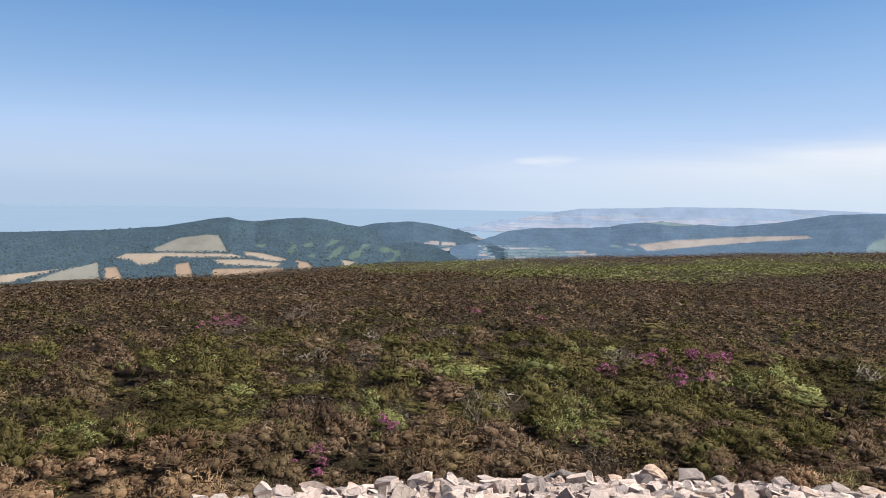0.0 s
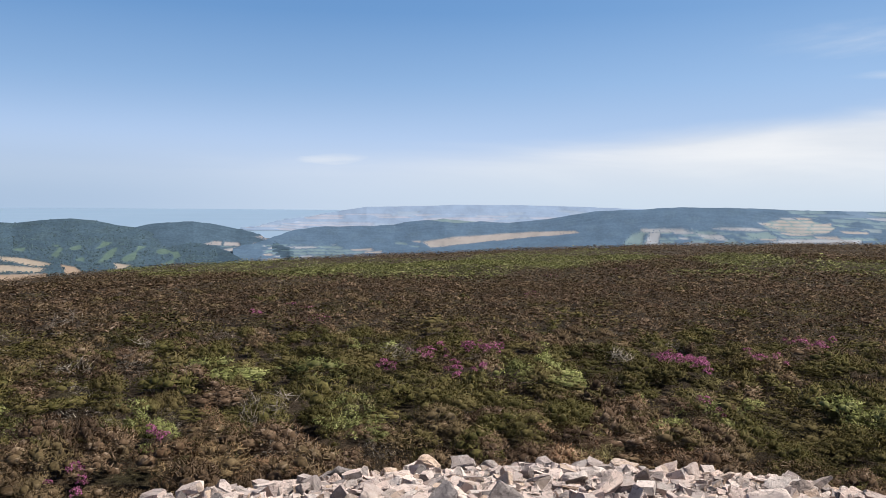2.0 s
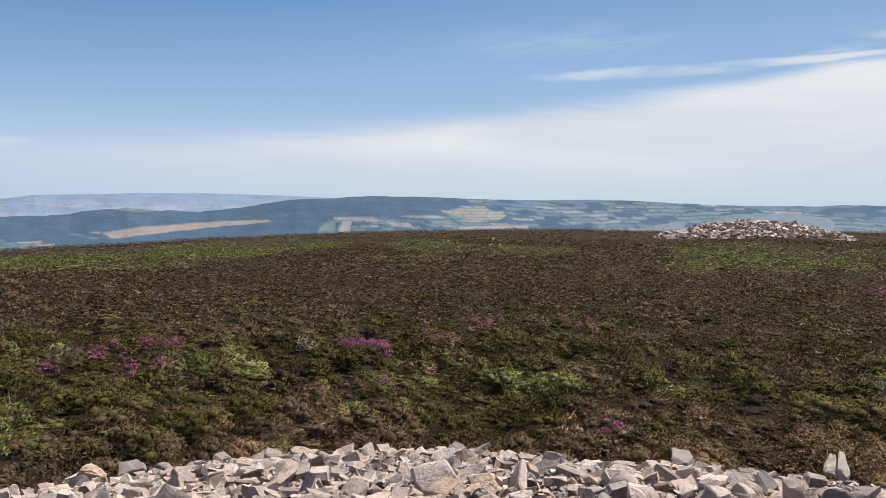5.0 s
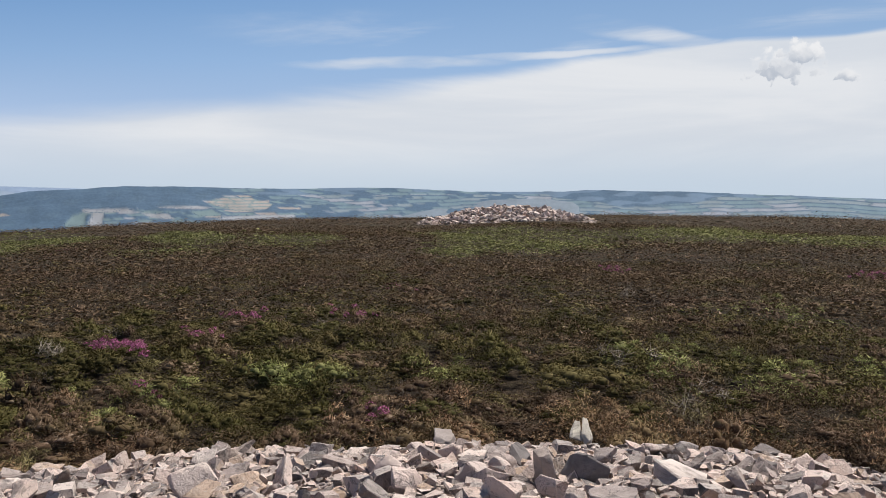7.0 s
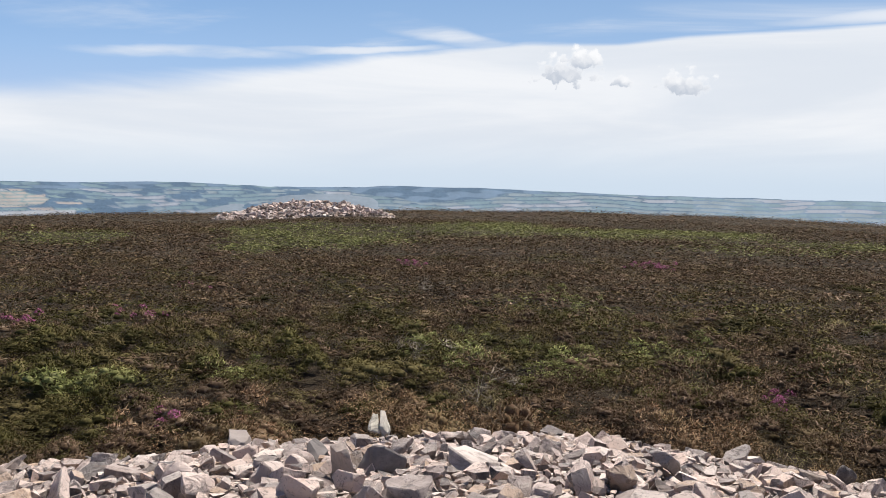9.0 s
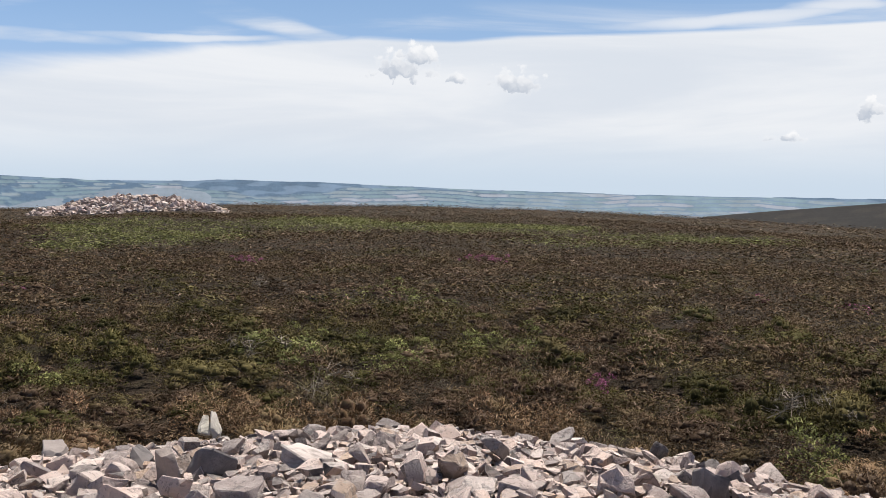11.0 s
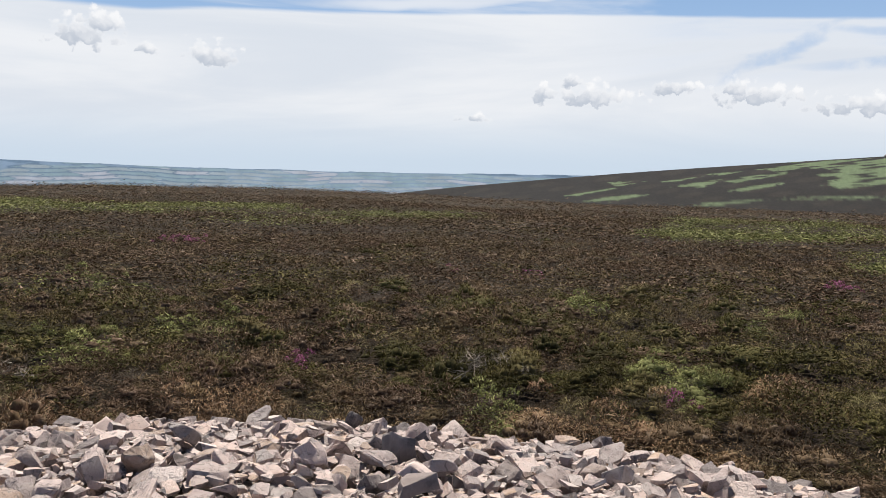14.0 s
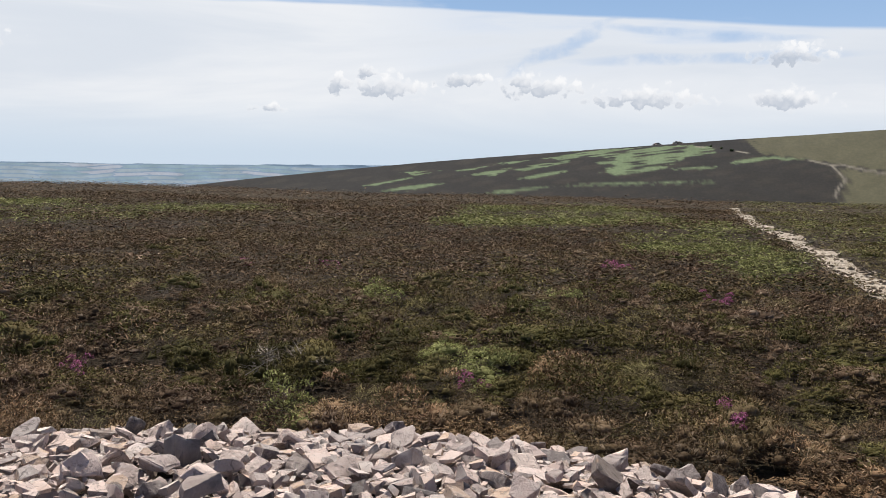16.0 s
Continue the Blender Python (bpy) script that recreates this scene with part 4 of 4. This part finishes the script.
tagged(strew_ob, kind="stuff")

# the second cairn, farther along the ridge
FAR_X, FAR_Y = place(54.3, 70.0)
FAR_Z = float(soil(FAR_X, FAR_Y))


def far_top(x, y):
    d = np.hypot((x - FAR_X), (y - FAR_Y)) / 7.6
    side = ((x - FAR_X) * 0.58 - (y - FAR_Y) * 0.81)
    return FAR_Z + 1.42 * np.clip(1 - d ** 1.7, 0, 1) * (1 + 0.02 * side) - 0.05


far_cairn = tagged(new("cairn"), "second low cairn of grey stones on the skyline", "cairn", "cairns on the ridge")
ga, gr = np.meshgrid(np.arange(0, 360, 10.0), np.linspace(0.1, 7.9, 12))
gx, gy = FAR_X + gr * np.sin(np.radians(ga)), FAR_Y + gr * np.cos(np.radians(ga))
mesh("core", np.stack([gx, gy, far_top(gx, gy) - 0.15], -1).reshape(-1, 3), grid(*gx.shape, True)[:, ::-1], [rubble], far_cairn)


def on_far():
    r, a = 7.6 * math.sqrt(rng.uniform(0, 1)), rng.uniform(0, 2 * math.pi)
    return FAR_X + r * math.cos(a), FAR_Y + r * math.sin(a)


kept = spread(4200, lambda n: np.clip(rng.lognormal(math.log(0.25), 0.38, n), 0.13, 0.46), on_far, 0.85)
front = (kept[:, 0] - FAR_X) * math.sin(radians(54)) + (kept[:, 1] - FAR_Y) * math.cos(radians(54)) < 0
single = np.zeros(len(kept), bool)
single[np.nonzero(front)[0][:280]] = True
pile(far_cairn, kept, far_top, single, rng)


for u, w in ((122.35, 5.0), (123.65, 5.6)):
    i = int(np.searchsorted(moor_hill[0], u))
    j = int(np.argmax(moor_hill[1][:, i]))
    bx, by, bz = (float(g[j, i]) for g in moor_hill[2:5])
    barrow = tagged(new("barrow"), "low flat-topped stone barrow on the skyline", "barrow", "barrows on the skyline")
    n = 110
    q, h = w * np.sqrt(rng.uniform(0, 1, n)), rng.uniform(0, 2 * np.pi, n)
    rise = 2.6 * np.clip(1.6 * (1 - q / w), 0, 1) ** 0.7
    heap = strew("stones", BLOCKS, bx + q * np.cos(h), by + q * np.sin(h), bz + rise - 0.6, rng.uniform(1.0, 2.0, n), [rubble], 0.3, 37, None, barrow)
    tagged(heap, kind="stuff")
    ring = np.arange(12) * np.pi / 6
    body = np.concatenate([np.stack([bx + f * w * np.cos(ring), by + f * w * np.sin(ring), np.full(12, bz + g)], -1) for f, g in ((1.1, -0.8), (0.75, 1.6), (0.4, 2.1), (0.02, 2.2))])
    mesh("mound", body, grid(4, 12, True), [haze_tint("barrow_turf", (0.06, 0.055, 0.035), 0.1)], barrow, smooth=True)


# ---- heather ----
def bush(rng, shoots, tall, long, wide, spill=0.55, soft=0.75, core=True, lobes=6):
    """A rounded bush of lobes covered in short pointed shoots, about 1 across, as vertices, triangles and normals, which follow the lobes as they do on dense foliage."""
    turn, d = np.arange(lobes) * 2.4 + rng.uniform(0, 6), 0.34 * np.sqrt((np.arange(lobes) + 0.3) / lobes) * rng.uniform(0.7, 1.25, lobes)
    rad = rng.uniform(0.12, 0.20, lobes)
    mid = np.stack([d * np.cos(turn), d * np.sin(turn), np.maximum(tall - rad - 1.9 * tall * d ** 1.6 * rng.uniform(0.6, 1.7, lobes), 0.1)], -1)
    n = shoots * 3
    which = rng.choice(len(rad), n, p=rad ** 2 / (rad ** 2).sum())
    up, a = rng.uniform(-0.25, 1, n), rng.uniform(0, 2 * np.pi, n)
    flat = np.sqrt(1 - up ** 2)
    way = np.stack([flat * np.cos(a), flat * np.sin(a), up], -1)
    base = mid[which] + way * (rad[which] * rng.uniform(0.86, 1.06, n))[:, None]
    hid = np.zeros(n, bool)
    for i in range(len(rad)):
        hid |= (which != i) & (np.linalg.norm(base - mid[i], axis=1) < 0.9 * rad[i])
    pick = np.nonzero(~hid & (base[:, 2] > 0.02))[0][:shoots]
    base, way, n = base[pick], way[pick], len(pick)
    dome = way * 0.55 + base * (0.5, 0.5, 0.2) + (0, 0, 0.35)
    way = way + (0, 0, 0.35) + rng.normal(0, spill + 0.35, (n, 3))
    way /= np.linalg.norm(way, axis=1)[:, None]
    side = np.cross(way, rng.normal(0, 1, (n, 3)))
    side /= np.linalg.norm(side, axis=1)[:, None]
    flat = np.cross(side, way)
    turned = np.sign((flat * dome).sum(1) + 1e-9)[:, None]
    side, flat = side * turned, flat * turned
    ln, wd = long * rng.uniform(0.5, 1.5, n)[:, None] * np.where(rng.uniform(0, 1, (n, 1)) < 0.10, 2.2, 1.0), wide * rng.uniform(0.7, 1.3, n)[:, None]
    v = np.stack([base - way * ln * 0.4 - side * wd, base - way * ln * 0.4 + side * wd, base + way * ln * 0.6], 1).reshape(-1, 3)
    normal = dome / np.linalg.norm(dome, axis=1)[:, None] * soft + flat * (1 - soft) + rng.normal(0, 0.12, (n, 3))
    normal = np.repeat(normal / np.linalg.norm(normal, axis=1)[:, None], 3, 0)
    f = np.arange(3 * n).reshape(-1, 3)
    if core:
        # the dense heart of the bush: rounded masses of twigs
        sides = 5
        ang, k = np.arange(sides) * 2 * np.pi / sides, np.arange(sides)
        nxt = (k + 1) % sides
        for r, m in zip(rad * 0.58, mid):
            rings = [np.stack([q * np.cos(ang), q * np.sin(ang), np.full(sides, h)], -1) * rng.uniform(0.88, 1.1, (sides, 1)) for q, h in ((0.96, -0.1), (0.72, 0.66))]
            way = np.concatenate([*rings, [[0, 0, 1.0]]])
            faces = [np.stack([i * sides + k, i * sides + nxt, (i + 1) * sides + nxt], -1) for i in (0,)] + [np.stack([i * sides + k, (i + 1) * sides + nxt, (i + 1) * sides + k], -1) for i in (0,)]
            faces.append(np.stack([sides + k, sides + nxt, np.full(sides, 2 * sides)], -1))
            f = np.concatenate([f, np.concatenate(faces) + len(v)])
            v = np.concatenate([v, m + way * r])
            normal = np.concatenate([normal, way / np.linalg.norm(way, axis=1)[:, None]])
    v = np.maximum(v, (-9, -9, -0.12))
    return v, f, normal


def turf(rng, shoots, tall, long, wide, spill=0.55, core=True):
    """A flat-topped tuft of moor growth, about 1 across, that closes up with its neighbours, as vertices, triangles and normals."""
    n = shoots
    a, q = rng.uniform(0, 2 * np.pi, n), np.sqrt(rng.uniform(0, 1, n))
    q = q * (1 + 0.2 * np.sin(3 * a + rng.uniform(0, 6)))
    base = np.stack([0.5 * q * np.cos(a), 0.5 * q * np.sin(a), tall * (1 - 0.30 * q ** 2) * (1 - 0.62 * rng.uniform(0, 1, n) ** 1.8)], -1)
    way = np.stack([0.5 * q * np.cos(a), 0.5 * q * np.sin(a), np.full(n, 0.6)], -1) + rng.normal(0, spill + 0.35, (n, 3))
    way /= np.linalg.norm(way, axis=1)[:, None]
    side = np.cross(way, rng.normal(0, 1, (n, 3)))
    side /= np.linalg.norm(side, axis=1)[:, None]
    ln, wd = long * rng.uniform(0.5, 1.5, (n, 1)), wide * rng.uniform(0.6, 1.4, (n, 1))
    v = np.stack([base - way * ln * 0.5 - side * wd, base - way * ln * 0.5 + side * wd, base + way * ln * 0.5], 1).reshape(-1, 3)
    normal = np.stack([0.35 * q * np.cos(a), 0.35 * q * np.sin(a), np.full(n, 0.72)], -1) + rng.normal(0, 0.34, (n, 3))
    normal = np.repeat(normal / np.linalg.norm(normal, axis=1)[:, None], 3, 0)
    f = np.arange(3 * n).reshape(-1, 3)
    if core:
        ang, k = np.arange(6) * np.pi / 3, np.arange(6)
        heart = np.concatenate([np.stack([0.5 * np.cos(ang), 0.5 * np.sin(ang), np.full(6, 0.10 * tall)], -1), [[0, 0, 0.28 * tall]]])
        f = np.concatenate([f, np.stack([k, (k + 1) % 6, np.full(6, 6)], -1) + len(v)])
        v, normal = np.concatenate([v, heart]), np.concatenate([normal, np.tile([[0.0, 0.0, 1.0]], (7, 1))])
    return v, f, normal


def scatter_zone(r0, r1, gap, seed, behind=False, a0=-36.0, a1=144.0):
    """Places over a ring of the moor, one to each cell."""
    rng = np.random.default_rng(seed)
    g = np.arange(-r1, r1, gap)
    x, y = np.meshgrid(g, g)
    x, y = (x + rng.uniform(-0.5, 0.5, x.shape) * gap + EYE.x).ravel(), (y + rng.uniform(-0.5, 0.5, y.shape) * gap + EYE.y).ravel()
    a, r = polar(x, y)
    ok = (r > r0) & (r < r1) & (((a > a0) & (a < a1)) != behind) & (r > np.interp(a, RIM_AZ, RIM_R) + 0.12)
    return x[ok], y[ok], a[ok], r[ok], rng


# where bell heather blooms, bilberry is bright, dry growth is rust-coloured and dead twigs stand out: x, y and spread
BLOOM = [(3.04, 11.1, 0.32), (3.7, 11.0, 0.35), (3.0, 9.6, 0.28), (2.15, 10.1, 0.22), (-3.8, 14.4, 0.4), (-0.25, 7.2, 0.2), (-0.75, 6.1, 0.15), (6.1, 9.8, 0.38), (5.83, 8.93, 0.2),
         (7.3, 9.55, 0.25), (8.8, 10.7, 0.35), (10.0, 9.6, 0.3), (5.85, 4.98, 0.16), (5.1, 7.36, 0.2), (9.3, 0.31, 0.25), (6.0, 9.6, 0.3), (6.2, 9.5, 0.2), (19.2, 9.7, 0.4),
         (21.8, 4.4, 0.5), (6.06, -4.7, 0.2), (14.4, -8.5, 0.4), (10.66, -7.9, 0.3), (7.6, -3.0, 0.12)]
BRIGHT = [(-3.57, 10.06, 0.5), (-0.5, 7.9, 0.3), (-3.2, 6.9, 0.4), (4.4, 10.5, 0.75), (1.36, 7.54, 0.3), (4.95, 7.4, 0.5), (7.95, 6.2, 0.4), (10.45, 2.9, 0.7), (9.5, 4.0, 0.5), (15.5, 4.5, 1.0),
          (11.0, 5.0, 0.6), (11.6, 1.94, 0.6), (7.75, -1.6, 0.4), (9.1, -3.6, 0.4), (8.6, -3.64, 0.4), (12.1, -5.95, 0.5), (1.5, 7.9, 0.3), (13.0, -3.6, 0.6)]
RUST = [(0.2, 6.75, 0.5), (-2.4, 6.25, 0.9), (3.8, 6.2, 0.7), (0.1, 7.4, 0.4), (7.8, 2.5, 0.75), (6.2, 4.7, 0.6), (7.5, 3.55, 0.5), (7.95, 1.05, 0.55), (7.6, -2.3, 0.6), (5.0, -4.5, 0.6), (-4.2, 6.0, 1.0)]
TWIGS = [(-0.73, 12.0, 0.45), (-1.8, 10.8, 0.4), (-2.7, 15.9, 0.4), (0.57, 7.8, 0.35), (8.45, 2.9, 0.35), (15.3, 7.0, 0.4), (9.3, 4.4, 0.35), (8.8, -1.74, 0.3), (8.46, -1.34, 0.25), (2.5, 10.9, 0.3), (5.3, 9.9, 0.3)]


def among(x, y, spots):
    hit = np.zeros(len(x), bool)
    for sx, sy, sr in spots:
        hit |= np.hypot(x - sx, y - sy) < sr
    return hit


# swathes of bright bilberry and grass, by azimuth and elevation of the middle, half width, half height and strength
SWATHES = [(-5.0, -4.35, 4.0, 0.22, 0.6), (3.0, -4.2, 7.0, 0.42, 0.9), (12.0, -4.2, 7.0, 0.50, 1.0), (18.5, -3.7, 5.0, 0.50, 1.0), (24.0, -3.25, 3.5, 0.42, 0.8), (33.0, -3.3, 3.0, 0.4, 0.6),
           (31.0, -4.0, 4.0, 0.25, 0.3), (40.0, -3.4, 4.0, 0.4, 0.45), (51.0, -3.7, 3.0, 0.8, 0.6), (55.5, -3.4, 5.5, 0.75, 1.1), (66.0, -3.0, 7.0, 0.40, 0.6), (77.0, -3.15, 9.0, 0.28, 0.75),
           (90.0, -3.5, 8.0, 0.28, 0.5), (85.0, -3.9, 6.0, 0.3, 0.25), (112.0, -4.1, 4.0, 0.7, 0.6), (118.5, -3.9, 5.0, 0.65, 1.0), (125.0, -5.2, 4.5, 1.0, 1.0), (129.5, -6.3, 3.0, 0.9, 0.8), (134.0, -4.2, 4.0, 1.2, 0.7), (138.0, -6.0, 4.0, 1.6, 0.6)]


def greenness(x, y, a, r):
    """How green the moor is: bilberry and grass in swathes some way out, dark green heather in patches nearer by."""
    e = np.degrees(np.arctan2(soil(x, y) + TOPS - EYE.z, r))
    out = np.zeros(len(x))
    ragged = 0.5 * waves(x, y, 9, 21) + 0.35 * waves(x, y, 3.3, 24)
    for sa, se, wa, we, much in SWATHES:
        q = np.hypot((a - sa) / wa, (e - se) / we)
        out = np.maximum(out, much * ease(q + 0.45 * ragged, 1.25, 0.55))
    out = np.minimum(1.45 * out, 1.2)
    near = np.interp(a, [-40, 0, 35, 60, 100, 140], [0.60, 0.62, 0.50, 0.30, 0.30, 0.25]) * np.exp(-((r - np.interp(a, [0, 60, 120], [11.0, 12.0, 10.0])) / 4.5) ** 2)
    return out, near + 0.36 * waves(x, y, 5.5, 22) * ease(r, 60, 25) + 0.24 * waves(x, y, 1.9, 23) - 0.28 * ease(r, 15, 24)


def sow(r0, r1, gap, seed, shoots, wide, long, size, behind=False, lobes=0):
    x, y, a, r, rng = scatter_zone(r0, r1, gap, seed, behind)
    path = trackness(x, y)
    keep = path > 0.44
    keep &= np.hypot(x - FAR_X, y - FAR_Y) > 6.5
    x, y, a, r = x[keep], y[keep], a[keep], r[keep]
    z = soil(x, y) - 0.03
    s = size * rng.uniform(0.55, 1.4, len(x)) * (1 + 0.22 * waves(x, y, 1.7, 31))
    (lush, g), dice = greenness(x, y, a, r), rng.uniform(0, 1, len(x))
    close = np.interp(a, RIM_AZ, RIM_R)
    ruddy = np.exp(-((r - close) / 1.3) ** 2) * (0.5 + 0.5 * waves(x, y, 3.0, 41))
    roll, pick = rng.uniform(-0.5, 0.5, len(x)), rng.uniform(0, 1, len(x))
    kind = np.zeros(len(x), int)
    kind[g + 0.8 * roll - 0.35 * np.exp(-((r - close) / 1.2) ** 2) > 0.25] = 1
    kind[(lush + 0.5 * roll > 0.30)] = 1
    kind[lush + 0.5 * roll > 0.36] = 2
    kind[(g + 0.7 * roll > 1.08) & (r < 24)] = 2
    kind[among(x, y, BRIGHT) & (pick < 0.5)] = 2
    # rough olive grass beyond the track
    field = (a > 127.5) & (np.degrees(np.arctan2(soil(x, y) + TOPS - EYE.z, r)) > np.interp(a, [127.6, 128.3, 129.6, 130.9, 132.6, 134.3, 136.2, 141.0], [-3.35, -3.9, -4.6, -5.2, -5.83, -6.78, -7.84, -10.0]))
    kind[field] = np.where(pick < 0.45, 4, np.where(pick < 0.8, 1, 2))[field]
    kind[(dice < 0.05) & (r < 30)] = 4
    kind[(dice > 0.955) & (dice < np.where(r < 12, 0.972, 0.985)) & (r < 60)] = 5
    kind[ruddy + 0.5 * roll > 0.5] = 3
    kind[(a > 110) & (r < 10) & (pick < 0.08)] = 3
    kind[(a > 105) & (r < 14) & (pick > 0.86)] = 4
    kind[among(x, y, RUST) & (pick < 0.75)] = 3
    kind[among(x, y, RUST) & (pick > 0.9)] = 4
    kind[among(x, y, TWIGS) & (pick < 0.7)] = 5
    kind[(dice > 0.998) & (r > 14) & (r < 40)] = 6
    rough = ease(r, 20, 8)
    tall = TOPS * (1 + rng.uniform(-0.38, 0.45, len(x)) * (0.30 + 0.70 * rough)) * (1 + (0.12 + 0.38 * rough) * waves(x, y, 1.25, 32)) * np.where(kind == 2, 0.85, 1.0)
    flatten = np.minimum(1.25, tall / (0.8 * s))
    for k, (mat, label, open_up) in enumerate((
            (heather_brown, "brown heather covering the moor", 0.45), (heather_green, "dark green heather shoots", 0.45), (bilberry, "bright green bilberry patches among the heather", 0.7),
            (heather_rust, "rust-brown dry heather beside the cairn", 0.5), (straw, "pale dry grass tufts in the heather", 0.35), (twig, "bleached dead heather twigs", 0.6),
            (blossom, "purple bell heather in bloom", 0.6))):
        at = kind == k
        if not at.any():
            continue
        count, lean = int(shoots * (0.25 if k == 5 else 0.5 if k == 4 else 1)), long * (2.8 if k == 5 else 2.4 if k == 4 else 1)
        thick = wide * (0.4 if k == 5 else 0.6 if k == 4 else 1.2 if k == 2 else 1)
        wild = rng.uniform(0, 1, len(x)) < np.interp(a, [20, 50, 75, 140], [0.85, 0.55, 0.4, 0.4]) * lobes / 7
        rngs = [np.random.default_rng(100 * seed + 10 * k + i) for i in range(7)]
        name = ("heather", "heather", "bilberry", "heather", "grass", "dead_twigs", "bell_heather")[k]
        for some, shapes in ((at & wild, [bush(h, count, 0.78, lean, thick, open_up, 0.72, k not in (4, 5), max(lobes, 2)) for h in rngs]),
                             (at & ~wild, [turf(h, count, 0.8, lean, thick, open_up, behind) for h in rngs])):
            if some.any():
                ob = strew(name, shapes, x[some], y[some], z[some], s[some] * (0.8 if k in (4, 5, 6) else 1), [mat], 0.12, seed + k, flatten[some])
                tagged(ob, label, ("heather", "heather", "shrub", "heather", "grass", "twigs", "flowers")[k], kind="stuff")


def spots(name, places, mat, label, category, shoots, size, wide, long, spill, dense, seed, rise=(0.6, 0.95)):
    """Bushes of one kind crowded round the places."""
    rng = np.random.default_rng(seed)
    xs, ys, ss = [], [], []
    for sx, sy, sr in places:
        n = max(4, int(dense * sr * sr / (size * size)))
        xs += list(sx + rng.normal(0, sr * 0.55, n))
        ys += list(sy + rng.normal(0, sr * 0.55, n))
        ss += list(size * rng.uniform(0.6, 1.3, n))
    x, y, size = np.array(xs), np.array(ys), np.array(ss)
    shapes = [bush(np.random.default_rng(seed + i), shoots, 0.8, long, wide, spill, 0.75, False) for i in range(4)]
    tagged(strew(name, shapes, x, y, soil(x, y) + TOPS * rng.uniform(*rise, len(x)), size, [mat], 0.2, seed), label, category, kind="stuff")


# the trodden stony track, by azimuth and elevation of its middle
TRACK = [(127.6, -3.35), (128.3, -3.9), (129.6, -4.6), (130.9, -5.2), (132.6, -5.83), (134.3, -6.78), (136.2, -7.84), (141.0, -10.0)]
TRACK = [place(a, meet(a, e)) for a, e in TRACK]


def trackness(x, y):
    """The distance from the middle of the track."""
    d = np.full(np.shape(x), 1e9)
    for (x0, y0), (x1, y1) in zip(TRACK, TRACK[1:]):
        u = np.clip(((x - x0) * (x1 - x0) + (y - y0) * (y1 - y0)) / ((x1 - x0) ** 2 + (y1 - y0) ** 2), 0, 1)
        d = np.minimum(d, np.hypot(x - x0 - u * (x1 - x0), y - y0 - u * (y1 - y0)))
    return d


sow(5.0, 9.5, 0.34, 51, 720, 0.0076, 0.064, 0.64, lobes=8)
sow(9.5, 15.0, 0.40, 52, 360, 0.0116, 0.076, 0.72, lobes=7)
sow(15.0, 27.0, 0.48, 56, 115, 0.0182, 0.086, 0.92, lobes=2)
sow(27.0, 55.0, 0.68, 53, 50, 0.0245, 0.088, 1.30)
sow(55.0, 117.0, 1.45, 54, 24, 0.0215, 0.085, 2.8)
sow(4.5, 24.0, 0.66, 55, 22, 0.06, 0.16, 0.95, True)
spots("bell_heather", BLOOM, blossom, "purple bell heather in bloom", "flowers", 120, 0.15, 0.026, 0.10, 0.6, 2.2, 61, (0.95, 1.3))
spots("dead_twigs", TWIGS, twig, "bleached dead heather twigs", "twigs", 40, 0.30, 0.012, 0.36, 0.5, 2.2, 62, (0.75, 1.15))
spots("bilberry", BRIGHT, bilberry, "bright green bilberry patches among the heather", "shrub", 130, 0.30, 0.022, 0.09, 0.8, 0.7, 63)
spots("heather", RUST, heather_rust, "rust-brown dry heather beside the cairn", "heather", 130, 0.26, 0.018, 0.13, 0.6, 0.55, 64, (0.75, 1.1))


# ---- the trodden track ----
gravel, t, b, _ = surface("trodden_grit")
c = ramp(t, spot(t, 7.0, 6.0, 0.7), [(0.3, (0.17, 0.135, 0.095)), (0.5, (0.31, 0.255, 0.195)), (0.7, (0.46, 0.40, 0.33))])
t.links.new(c, b.inputs["Base Color"])
b.inputs["Roughness"].default_value = 0.95
bump(t, b, spot(t, 14.0, 5.0, 0.7), 0.9, 0.05)
pts = np.array(TRACK)
u = np.linspace(0, len(pts) - 1, 160)
mx, my = np.interp(u, range(len(pts)), pts[:, 0]), np.interp(u, range(len(pts)), pts[:, 1])
mx, my = mx + 0.15 * waves(mx, my, 3, 71), my + 0.15 * waves(mx, my, 3, 72)
nx, ny = -np.gradient(my), np.gradient(mx)
ln = np.hypot(nx, ny)
v = np.linspace(-1, 1, 7)
half = 0.34 + 0.14 * waves(mx, my, 2.0, 73)
tx, ty = mx + np.outer(v, nx / ln * half), my + np.outer(v, ny / ln * half)
path_ob = mesh("path", np.stack([tx, ty, soil(tx, ty) + 0.05 - 0.03 * np.abs(v)[:, None]], -1).reshape(-1, 3), grid(*tx.shape), [gravel], smooth=True)
tagged(path_ob, "worn stony footpath of pale grit through the heather", "path", kind="structure")
rng = np.random.default_rng(81)
path_stone = land_material("path_stone", [(0.16, 0.12, 0.085), (0.26, 0.21, 0.16), (0.40, 0.34, 0.27)], 4.0)
i = rng.integers(0, 160, 600)
w = rng.normal(0, 0.30, 600)
px, py = mx[i] + nx[i] / ln[i] * w + rng.normal(0, 0.1, 600), my[i] + ny[i] / ln[i] * w + rng.normal(0, 0.1, 600)
tagged(strew("path_stones", BLOCKS, px, py, soil(px, py) + 0.05, rng.uniform(0.03, 0.13, 600), [path_stone], 0.25, 82), "pale broken stones lying on the footpath", "stones", kind="stuff")
